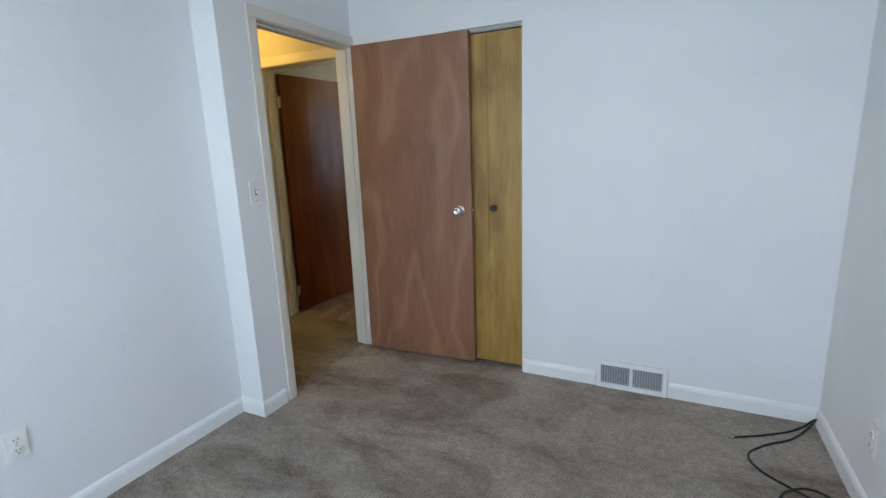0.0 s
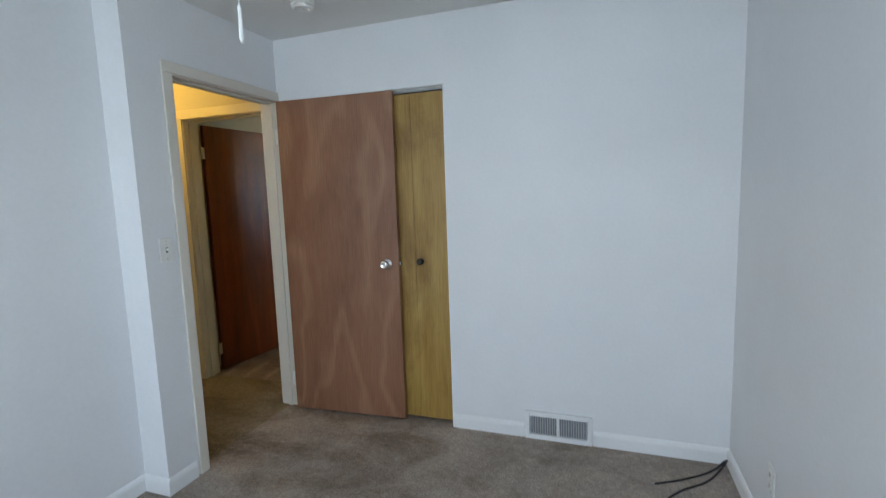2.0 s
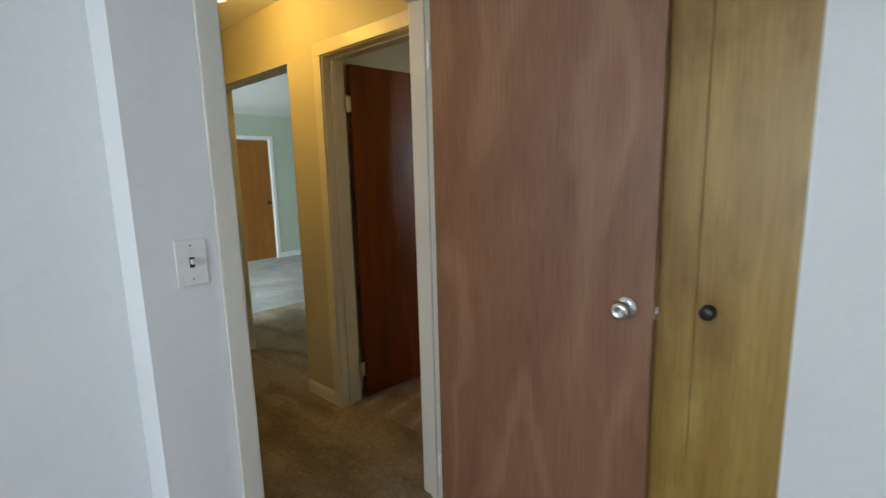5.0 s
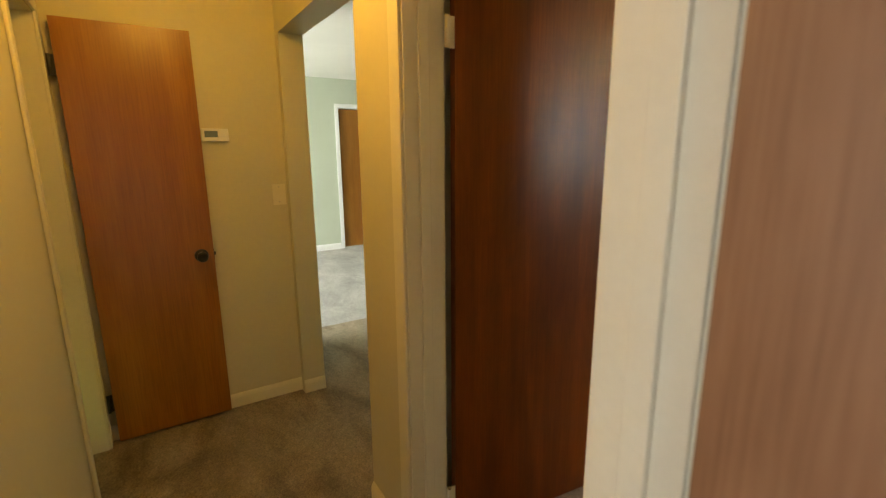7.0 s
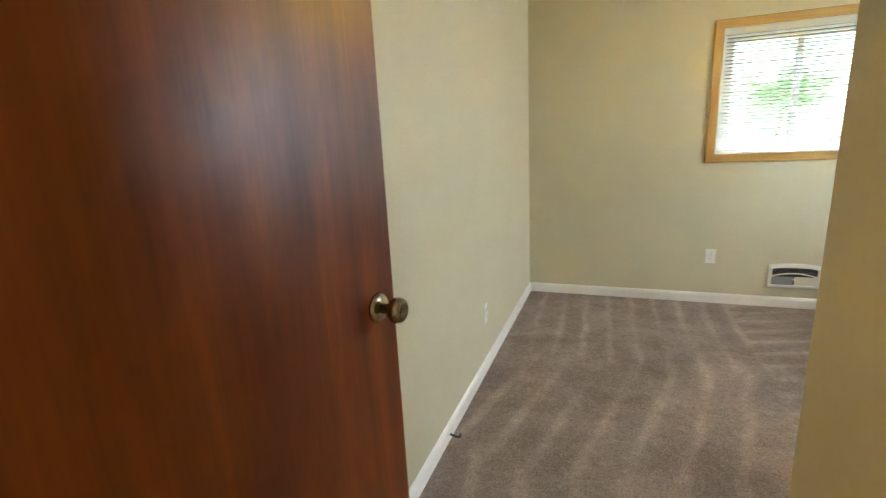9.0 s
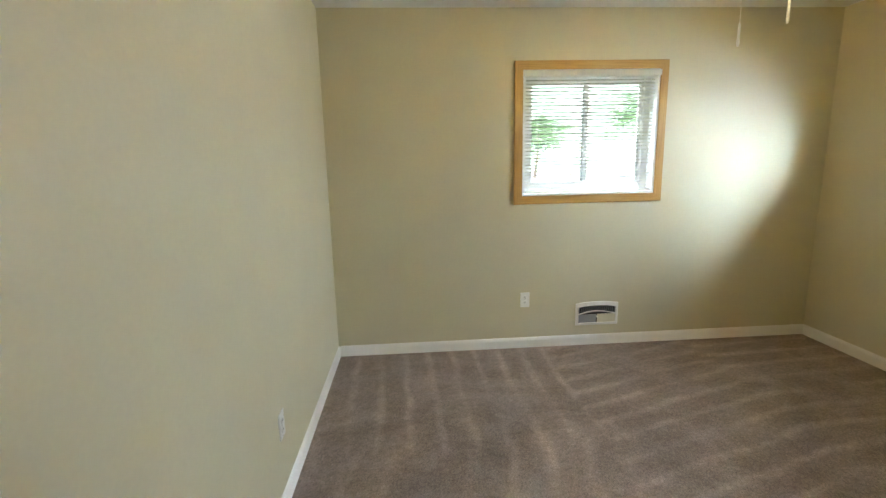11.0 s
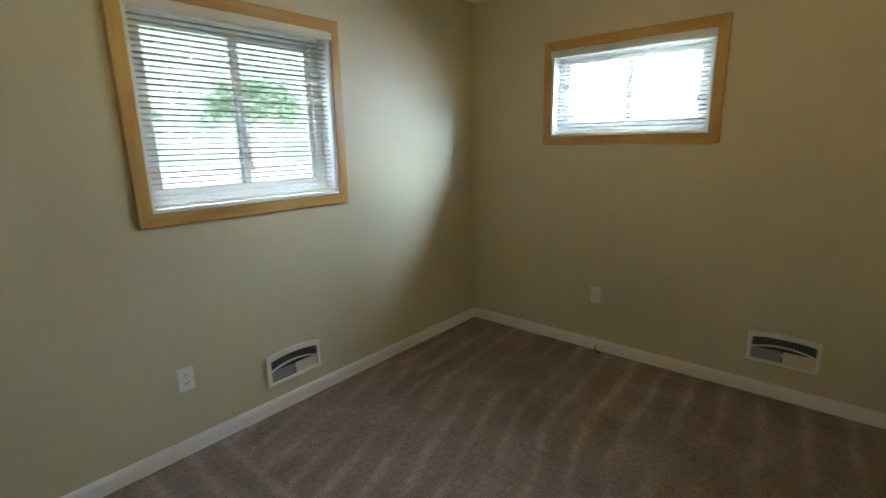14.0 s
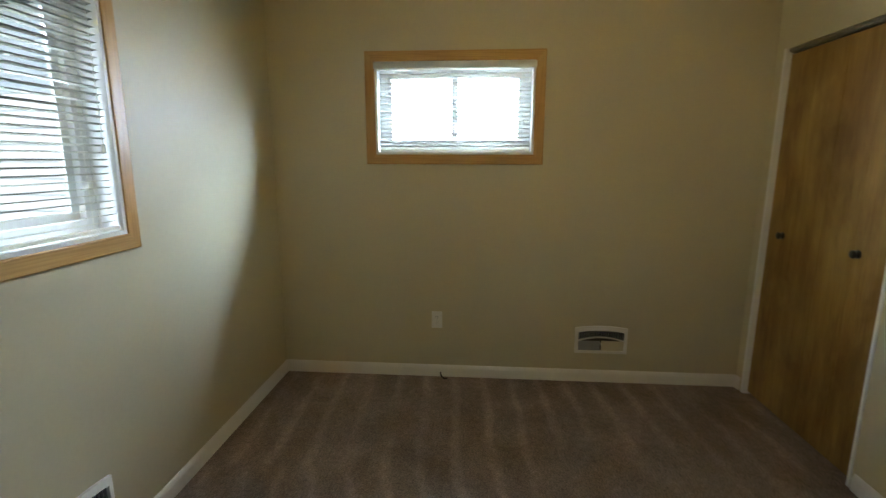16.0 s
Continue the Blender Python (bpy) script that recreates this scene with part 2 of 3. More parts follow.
leaf_thin.inputs["Color"].default_value = (0.16, 0.30, 0.10, 1)
ll.new(ln["Principled BSDF"].outputs[0], leaf_both.inputs[1])
ll.new(leaf_thin.outputs[0], leaf_both.inputs[2])
ll.new(leaf_both.outputs[0], ln["Material Output"].inputs["Surface"])
SIDING = plain("white_siding", (0.74, 0.74, 0.72), 0.6, 0, 0.06, 6)
CONCRETE = plain("pale_concrete", (0.62, 0.61, 0.59), 0.9, 0, 0.12, 5)
SHINGLE = plain("grey_shingle", (0.12, 0.12, 0.12), 0.9, 0, 0.4, 20)

glass, gn, gl, gb = material("window_glass", 0.0)
gb.inputs["Transmission Weight"].default_value = 1.0
gb.inputs["IOR"].default_value = 1.05
GLASS = glass

# ---- mesh helpers ----


def link(name, bm, mat, parent=None, label="", smooth=False):
    me = bpy.data.meshes.new(name)
    if smooth:
        for f in bm.faces:
            f.smooth = True
    bm.to_mesh(me)
    bm.free()
    for m in mat if isinstance(mat, (list, tuple)) else [mat]:
        me.materials.append(m)
    ob = new(name, me)
    if parent is not None:
        ob.parent = parent
    return tagged(ob, label) if label else ob


def part(name, bm, mat, parent, label="", smooth=False):
    return link(name, bm, mat, parent, label, smooth)


def thing(name, m, label, category, group="", kind=""):
    ob = new(name)
    ob.matrix_world = m
    ob.empty_display_size = 0.1
    return tagged(ob, label, category, group, kind)


def add_box(bm, lo, hi, bevel=0.0, mat_index=0):
    lo, hi = Vector(lo), Vector(hi)
    made = bmesh.ops.create_cube(bm, size=1.0, matrix=Matrix.Translation((lo + hi) / 2) @ Matrix.Diagonal((*(hi - lo), 1)))
    verts = made["verts"]
    faces = {f for v in verts for f in v.link_faces}
    for f in faces:
        f.material_index = mat_index
    if bevel:
        edges = list({e for v in verts for e in v.link_edges})
        bmesh.ops.bevel(bm, geom=edges, offset=bevel, segments=2, affect="EDGES", profile=0.6)
    return bm


def box(lo, hi, bevel=0.0):
    return add_box(bmesh.new(), lo, hi, bevel)


def lathe(profile, steps=24, axis="z"):
    """Solid of revolution from rows of (radius, height)."""
    bm = bmesh.new()
    rings = []
    for r, h in profile:
        ring = []
        for k in range(steps):
            a = 2 * math.pi * k / steps
            p = (r * math.cos(a), r * math.sin(a), h)
            if axis == "y":
                p = (p[0], -p[2], p[1])
            if axis == "x":
                p = (p[2], p[0], p[1])
            ring.append(bm.verts.new(p))
        rings.append(ring)
    for a, b in zip(rings, rings[1:]):
        for k in range(steps):
            bm.faces.new((a[k], a[(k + 1) % steps], b[(k + 1) % steps], b[k]))
    bm.faces.new(rings[0][::-1])
    bm.faces.new(rings[-1])
    bmesh.ops.recalc_face_normals(bm, faces=bm.faces)
    return bm


def tube(points, radius, name, mat, parent=None):
    cu = bpy.data.curves.new(name, "CURVE")
    cu.dimensions, cu.bevel_depth, cu.bevel_resolution, cu.resolution_u = "3D", radius, 3, 10
    sp = cu.splines.new("BEZIER")
    sp.bezier_points.add(len(points) - 1)
    for bp, p in zip(sp.bezier_points, points):
        bp.co, bp.handle_left_type, bp.handle_right_type = p, "AUTO", "AUTO"
    curve_ob = bpy.data.objects.new(name, cu)
    scene.collection.objects.link(curve_ob)
    bpy.context.view_layer.update()
    me = bpy.data.meshes.new_from_object(curve_ob.evaluated_get(bpy.context.evaluated_depsgraph_get()))
    bpy.data.objects.remove(curve_ob)
    for f in me.polygons:
        f.use_smooth = True
    me.materials.clear()
    me.materials.append(mat)
    ob = new(name, me)
    if parent is not None:
        ob.parent = parent
    return ob


def wall(name, axis, lo, hi, a0, a1, openings, mat_lo, mat_hi, label, top=H, ends=0):
    """A wall between lo and hi on its axis, from a0 to a1 along, with openings (from, to, sill, head)."""
    bm = bmesh.new()
    cuts = sorted(openings)
    spans, at = [], a0
    for o0, o1, z0, z1 in cuts:
        if o0 > at:
            spans.append((at, o0, 0, top))
        if z0 > 0:
            spans.append((o0, o1, 0, z0))
        if z1 < top:
            spans.append((o0, o1, z1, top))
        at = o1
    if at < a1:
        spans.append((at, a1, 0, top))
    for s0, s1, z0, z1 in spans:
        if axis == "x":
            add_box(bm, (lo, s0, z0), (hi, s1, z1))
        else:
            add_box(bm, (s0, lo, z0), (s1, hi, z1))
    k = 0 if axis == "x" else 1
    bm.normal_update()
    for f in bm.faces:
        f.material_index = 1 if f.normal[k] > 0.5 else 0 if f.normal[k] < -0.5 else ends
    return tagged(link(name, bm, (mat_lo, mat_hi)), label, "wall", kind="structure")


def slab(name, lo, hi, mat, label, category):
    return tagged(link(name, box(lo, hi), mat), label, category, kind="structure")


def baseboard(a, b, face, mat, height=0.085, deep=0.013, label="white painted baseboard along the wall"):
    """A moulded board from a to b on the floor; face: the way that it looks."""
    a, b, out = Vector((*a, 0)), Vector((*b, 0)), Vector((*face, 0))
    prof = [(0, 0), (deep, 0), (deep, height * 0.72), (deep * 0.75, height * 0.86), (deep * 0.35, height * 0.97), (0, height)]
    bm = bmesh.new()
    ends = [[bm.verts.new(p + out * d + Vector((0, 0, h))) for d, h in prof] for p in (a, b)]
    n = len(prof)
    for k in range(n):
        bm.faces.new((ends[0][k], ends[0][(k + 1) % n], ends[1][(k + 1) % n], ends[1][k]))
    bm.faces.new(ends[0])
    bm.faces.new(ends[1][::-1])
    bmesh.ops.recalc_face_normals(bm, faces=bm.faces)
    return tagged(link("baseboard", bm, mat), label, "baseboard", kind="structure")


# ---- the large structure ----
slab("floor_bedroom_a", (-0.06, -4.2, -0.1), (2.74, 0.0, 0.0), CARPET_A, "worn grey cut-pile carpet with traffic stains", "carpet")
slab("floor_bedroom_a_edge", (-0.28, -4.2, -0.1), (-0.06, -1.024, 0.0), CARPET_A, "worn grey cut-pile carpet with traffic stains", "carpet")
slab("floor_hall", (-2.635, -0.93, -0.1), (-0.06, 0.305, 0.0), CARPET_H, "worn tan hallway carpet", "carpet")
slab("floor_bedroom_b", (-1.3, 0.305, -0.1), (2.62, 4.4, 0.0), CARPET_B, "taupe carpet with vacuum stripes", "carpet")
slab("floor_passage", (-3.45, 0.305, -0.1), (-1.3, 4.7, 0.0), CARPET_H, "worn tan hallway carpet", "carpet")
slab("floor_living_room", (-6.5, 0.305, -0.1), (-3.45, 4.7, 0.0), CARPET_L, "pale living room carpet", "carpet")
slab("floor_living_room_south", (-6.5, -3.1, -0.1), (-2.635, 0.305, 0.0), CARPET_L, "pale living room carpet", "carpet")
slab("floor_closet_a", (-0.06, 0.0, -0.1), (2.74, 0.305, -0.002), CARPET_A, "carpeted closet floor", "carpet")
slab("ceiling_bedroom_a", (-0.28, -4.32, H), (2.74, 0.65, H + 0.1), CEIL, "white painted ceiling", "ceiling")
slab("ceiling_hall", (-2.635, -1.6, H), (-0.28, 0.305, H + 0.1), CEIL, "white painted hallway ceiling", "ceiling")
slab("ceiling_bedroom_b", (-1.24, 0.65, H), (2.62, 4.4, H + 0.1), CEIL, "white painted ceiling", "ceiling")
slab("ceiling_bedroom_b_entry", (-1.24, 0.305, H), (-0.28, 0.65, H + 0.1), CEIL, "white painted ceiling", "ceiling")
slab("ceiling_living_room", (-6.5, 0.305, H), (-1.24, 4.7, H + 0.1), CEIL, "white painted ceiling", "ceiling")
slab("ceiling_living_room_south", (-6.5, -3.1, H), (-2.635, 0.305, H + 0.1), CEIL, "white painted ceiling", "ceiling")

WW, BW, GW = "white painted plaster wall", "beige painted plaster wall", "sage green painted plaster wall"
wall("wall_a_west", "x", -0.12, 0.0, -1.024, 0.21, [(-0.80, 0.012, 0, 2.06)], BEIGE, WHITE, WW, ends=1)
wall("wall_a_jog", "y", -1.024, -0.93, -0.28, -0.12, [], WHITE, WHITE, WW)
wall("wall_a_west_side", "x", -0.28, -0.16, -4.2, -1.024, [], WHITE, WHITE, WW)
wall("wall_a_north", "y", 0.0, 0.11, 0.0, 2.62, [(0.26, 1.137, 0, 2.05)], WHITE, WHITE, WW)
wall("wall_a_east", "x", 2.62, 2.74, -4.2, 0.11, [], WHITE, WHITE, WW)
wall("wall_a_south", "y", -4.32, -4.2, -0.28, 2.74, [(0.5, 2.0, 0.95, 2.05)], WHITE, WHITE, WW)
wall("wall_closet_a_back", "y", 0.60, 0.65, 0.04, 2.5, [], WHITE, WHITE, WW)
wall("wall_hall_north", "y", 0.21, 0.34, -2.635, 0.04, [(-2.45, -1.40, 0, 2.07), (-1.055, -0.205, 0, 2.065)], BEIGE, BEIGE, BW)
wall("wall_hall_south", "y", -0.93, -0.78, -2.51, -0.12, [(-2.435, -1.855, 0, 2.05)], WHITE, BEIGE, BW)
wall("wall_hall_west", "x", -2.635, -2.51, -1.6, 0.21, [], GREEN, BEIGE, BW)
wall("wall_linen_closet", "y", -1.6, -1.5, -2.51, -1.2, [], WHITE, WHITE, WW)
wall("wall_linen_closet_side", "x", -1.3, -1.2, -1.5, -0.93, [], WHITE, WHITE, WW)
wall("wall_b_closet_side", "x", -0.10, 0.04, 0.34, 1.295, [], BEIGE, BEIGE, BW)
wall("wall_b_closet_front", "y", 1.185, 1.295, 0.04, 2.5, [(1.55, 2.42, 0, 2.03)], BEIGE, BEIGE, BW)
wall("wall_b_west", "x", -1.30, -1.18, 0.34, 4.265, [], GREEN, BEIGE, BW)
wall("wall_b_north", "y", 4.265, 4.40, -1.30, 2.62, [(0.20, 1.178, 1.163, 2.03)], BEIGE, SIDING, BW)
wall("wall_b_east", "x", 2.5, 2.62, 0.11, 4.265, [(2.64, 3.602, 1.465, 2.01)], BEIGE, SIDING, BW)
wall("wall_living_west", "x", -6.52, -6.4, -3.0, 4.6, [(1.93, 2.70, 0, 2.05)], SIDING, GREEN, GW)
wall("wall_living_north", "y", 4.6, 4.72, -6.4, -1.30, [], GREEN, GREEN, GW)
wall("wall_living_east", "x", -1.30, -1.2, 4.40, 4.6, [], GREEN, GREEN, GW)
# unseen south wall; its opening is added for the living room lamp
wall("wall_living_south", "y", -3.12, -3.0, -6.4, -3.3, [(-5.9, -3.5, 0.7, 2.2)], SIDING, GREEN, GW)
# unseen walls added to block the south lamp from the floor near the hall
wall("wall_living_blocker", "x", -3.3, -3.2, -3.0, 0.2, [], GREEN, GREEN, GW)
wall("wall_living_blocker_end", "y", 0.2, 0.3, -3.3, -2.635, [], GREEN, GREEN, GW)
slab("outer_wall_living_door", (-6.8, 1.6, 0), (-6.7, 3.1, H), SIDING, "plain wall beyond the front door", "wall")

baseboard((0, -1.024), (0, -0.865), (1, 0), TRIM_W)
baseboard((-0.16, -1.024), (0.013, -1.024), (0, -1), TRIM_W)
baseboard((-0.16, -4.2), (-0.16, -1.037), (1, 0), TRIM_W)
baseboard((1.137, 0), (1.575, 0), (0, -1), TRIM_W)
baseboard((1.955, 0), (2.62, 0), (0, -1), TRIM_W)
baseboard((2.62, -4.2), (2.62, -0.013), (-1, 0), TRIM_W)
for a, b, f in (((-1.40, 0.21), (-1.112, 0.21), (0, -1)), ((-2.51, -0.78), (-2.51, 0.21), (1, 0)), ((-2.45, 0.21), (-2.45, 0.34), (1, 0)),
                ((-1.79, -0.78), (-0.2, -0.78), (0, 1)), ((-1.40, 0.21), (-1.40, 0.34), (-1, 0))):
    baseboard(a, b, f, HALL_TRIM, 0.08, label="cream painted hallway baseboard")
for a, b, f in (((-1.18, 0.34), (-1.18, 4.265), (1, 0)), ((-1.167, 4.265), (2.487, 4.265), (0, -1)), ((2.5, 1.295), (2.5, 4.265), (-1, 0)),
                ((-0.10, 1.295), (1.53, 1.295), (0, 1)), ((-0.10, 0.355), (-0.10, 1.295), (-1, 0)), ((2.45, 1.295), (2.487, 1.295), (0, 1))):
    baseboard(a, b, f, TRIM, 0.08)
for a, b in (((-6.4, -3.0), (-6.4, 1.885)), ((-6.4, 2.745), (-6.4, 4.6))):
    baseboard(a, b, (1, 0), TRIM_W, 0.09)


def door_frame(name, m, width, height, deep, mat, label, casing=0.058, sides=(True, True), stop=0.6):
    """A doorway's lining and casings. Along local x from 0 to width; the wall from y = 0 to y = deep."""
    ob = thing(name, m, label, "door frame", kind="structure")
    for x0, x1 in ((-0.02, 0.0), (width, width + 0.02)):
        part("jamb", box((x0, -0.002, 0), (x1, deep + 0.002, height), 0.001), mat, ob)
    part("head", box((-0.02, -0.002, height), (width + 0.02, deep + 0.002, height + 0.02), 0.001), mat, ob)
    y = deep * stop
    for x0, x1 in ((0.0, 0.011), (width - 0.011, width)):
        part("stop", box((x0, y, 0), (x1, y + 0.035, height), 0.002), mat, ob)
    part("stop", box((0.011, y, height - 0.011), (width - 0.011, y + 0.035, height), 0.002), mat, ob)
    for on, y0, y1 in ((sides[0], -0.014, -0.002), (sides[1], deep + 0.002, deep + 0.014)):
        if on:
            for x0, x1 in ((-casing - 0.004, -0.006), (width + 0.006, width + casing + 0.004)):
                part("casing", box((x0, y0, 0), (x1, y1, height + 0.006), 0.004), mat, ob)
            part("casing", box((-casing - 0.004, y0, height + 0.006), (width + casing + 0.004, y1, height + casing + 0.004), 0.004), mat, ob)
    return ob


# local x along the doorway, local y into the wall
door_frame("door_frame_a", pose(-0.12, -0.008, 0, 0, 0, -90), 0.777, 2.045, 0.12, FRAME, "white painted bedroom door frame", stop=0.4)
door_frame("door_frame_b", pose(-1.035, 0.21, 0), 0.81, 2.045, 0.13, HALL_TRIM, "cream painted bedroom door frame", casing=0.07, stop=0.35)
door_frame("door_frame_linen", pose(-1.875, -0.78, 0, 0, 0, 180), 0.54, 2.03, 0.15, HALL_TRIM, "cream painted closet door frame", casing=0.05)
door_frame("door_frame_front", pose(-6.4, 1.95, 0, 0, 0, 90), 0.73, 2.03, 0.12, TRIM_W, "white painted front door frame", sides=(True, False))


def knob(parent, x, z, y, out, mat, label):
    """A round knob on a rose; out: +1 or -1 along local y."""
    g = new("door_knob")
    g.parent, g.location = parent, (x, y, z)
    if out > 0:
        g.rotation_euler = (0, 0, math.pi)
    tagged(g, label)
    part("rose", lathe([(0.033, 0), (0.033, 0.004), (0.028, 0.009), (0.014, 0.012)], 28, "y"), mat, g, smooth=True)
    part("handle", lathe([(0.011, 0.010), (0.011, 0.028), (0.020, 0.034), (0.0265, 0.043), (0.0275, 0.052), (0.024, 0.062), (0.015, 0.066), (0.012, 0.064)], 28, "y"), mat, g, smooth=True)
    return g


def door(name, m, width, height, mat, label, metal, knob_z, hinge_mat, hinges, knob_label, back=0.065, gap=0.002):
    """A flush slab hinged at its local origin, along +x, 35 mm thick towards +y."""
    ob = thing(name, m, label, "door")
    part("panel", box((gap, 0, 0.015), (width, 0.035, height), 0.0015), mat, ob)
    knob(ob, width - back, knob_z, 0.0, -1, metal, knob_label)
    knob(ob, width - back, knob_z, 0.035, 1, metal, knob_label)
    part("latch", box((width, 0.006, knob_z - 0.028), (width + 0.002, 0.029, knob_z + 0.028)), metal, ob)
    part("latch_bolt", box((width + 0.002, 0.012, knob_z - 0.01), (width + 0.010, 0.023, knob_z + 0.01), 0.002), metal, ob)
    for z in hinges:
        g = part("hinge", box((-0.012, 0.004, z - 0.045), (gap + 0.001, 0.0065, z + 0.045)), hinge_mat, ob)
        bm = lathe([(0.0065, z - 0.046), (0.0065, z + 0.046)], 12)
        bmesh.ops.translate(bm, verts=bm.verts, vec=(-0.006, -0.004, 0))
        part("pin", bm, hinge_mat, g)
    return ob


door("bedroom_door", pose(0.034, -0.062, 0, 0, 0, 3.5), 0.785, 2.04, LAUAN, "reddish brown veneer flush door standing open before the closet", CHROME, 1.01,
     TRIM, (0.22, 1.82), "shiny chrome door knob", 0.075)
# leaf of bedroom b, opened along the west wall
door("bedroom_door", pose(-1.02, 0.355, 0, 0, 0, 84), 0.785, 2.03, MAHOG, "glossy red-brown varnished flush door standing open", NICKEL, 1.038,
     HALL_TRIM, (0.20, 1.81), "tarnished nickel door knob", gap=0.022)
door("closet_door", pose(-2.445, -0.75, 0, 0, 0, 91.5), 0.545, 2.03, BROWN, "orange-brown veneer closet door folded back to the wall", BLACK, 0.93,
     BLACK, (0.23, 1.83), "black door knob", 0.06, gap=0.014)
door("front_door", pose(-6.435, 1.953, 0, 0, 0, 90), 0.724, 2.02, BROWN, "orange-brown closed front door", BLACK, 0.98,
     TRIM_W, (0.22, 1.82), "black door handle")


def bifold(name, m, edges, height, mat, pulls, label):
    """Folding closet door: panels between the edges along x, in a track; pulls at x."""
    ob = thing(name, m, label, "closet door")
    for k, (a, b) in enumerate(zip(edges, edges[1:])):
        p = part("panel", box((a + 0.0008, 0.0, 0.018), (b - 0.0008, 0.028, height), 0.0015), mat, ob)
        for x in pulls:
            if a < x < b:
                g = lathe([(0.020, 0), (0.020, 0.003), (0.011, 0.006), (0.011, 0.016), (0.019, 0.020), (0.019, 0.026), (0.014, 0.029)], 20, "y")
                bmesh.ops.translate(g, verts=g.verts, vec=(x, 0, 1.02))
                part("pull_knob", g, BLACK, p, "small black pull knob", True)
    part("top_track", box((edges[0], -0.004, height + 0.006), (edges[-1], 0.034, height + 0.026), 0.001), STEEL, ob, "grey metal track")
    part("track_lip", box((edges[0], -0.018, height + 0.012), (edges[-1], -0.006, height + 0.026), 0.001), STEEL, ob, "grey metal track")
    return ob


bifold("bifold_closet_door", pose(0, 0.034, 0), (0.264, 0.483, 0.70, 0.912, 1.133), 2.02, BIRCH, (0.945, 0.44), "yellowed birch folding closet door, closed")
bifold("bifold_closet_door", pose(3.97, 1.272, 0, 0, 0, 180), (1.568, 1.776, 1.985, 2.194, 2.404), 2.0, BIRCH, (1.696, 2.224), "yellowed birch folding closet door, closed")
clo = thing("closet_trim", pose(0, 0, 0), "thin white closet opening trim", "trim", kind="structure")
part("trim_strip", box((2.404, 1.19, 0), (2.424, 1.303, 2.034), 0.002), TRIM_W, clo)
part("trim_strip", box((1.546, 1.19, 0), (1.562, 1.303, 2.034), 0.002), TRIM_W, clo)
clo_a = thing("closet_trim", pose(0, 0, 0), "thin white closet opening trim", "trim", kind="structure")
part("trim_strip", box((1.131, -0.003, 0.0), (1.139, 0.11, 2.052), 0.002), TRIM_W, clo_a)
part("trim_strip", box((0.258, -0.003, 2.046), (1.139, 0.03, 2.054), 0.002), TRIM_W, clo_a)

# ---- windows ----


def mitred(length, c, flip):
    """A casing board along z with mitred ends; its inner edge runs from 0 to length, at x = c or, flipped, at x = 0."""
    bm = bmesh.new()
    front = [(0, -c), (0, length + c), (c, length), (c, 0)]
    rows = [[bm.verts.new((c - x if flip else x, y, z)) for x, z in front] for y in (-0.017, -0.001)]
    bm.faces.new(rows[0])
    bm.faces.new(rows[1])
    for k in range(4):
        bm.faces.new((rows[0][k], rows[0][(k + 1) % 4], rows[1][(k + 1) % 4], rows[1][k]))
    bmesh.ops.recalc_face_normals(bm, faces=bm.faces)
    long_edges = [e for e in bm.edges if abs(e.verts[0].co.z - e.verts[1].co.z) > length * 0.9 and e.verts[0].co.y < -0.01 and e.verts[1].co.y < -0.01]
    bmesh.ops.bevel(bm, geom=long_edges, offset=0.005, segments=3, affect="EDGES", profile=0.5)
    return bm


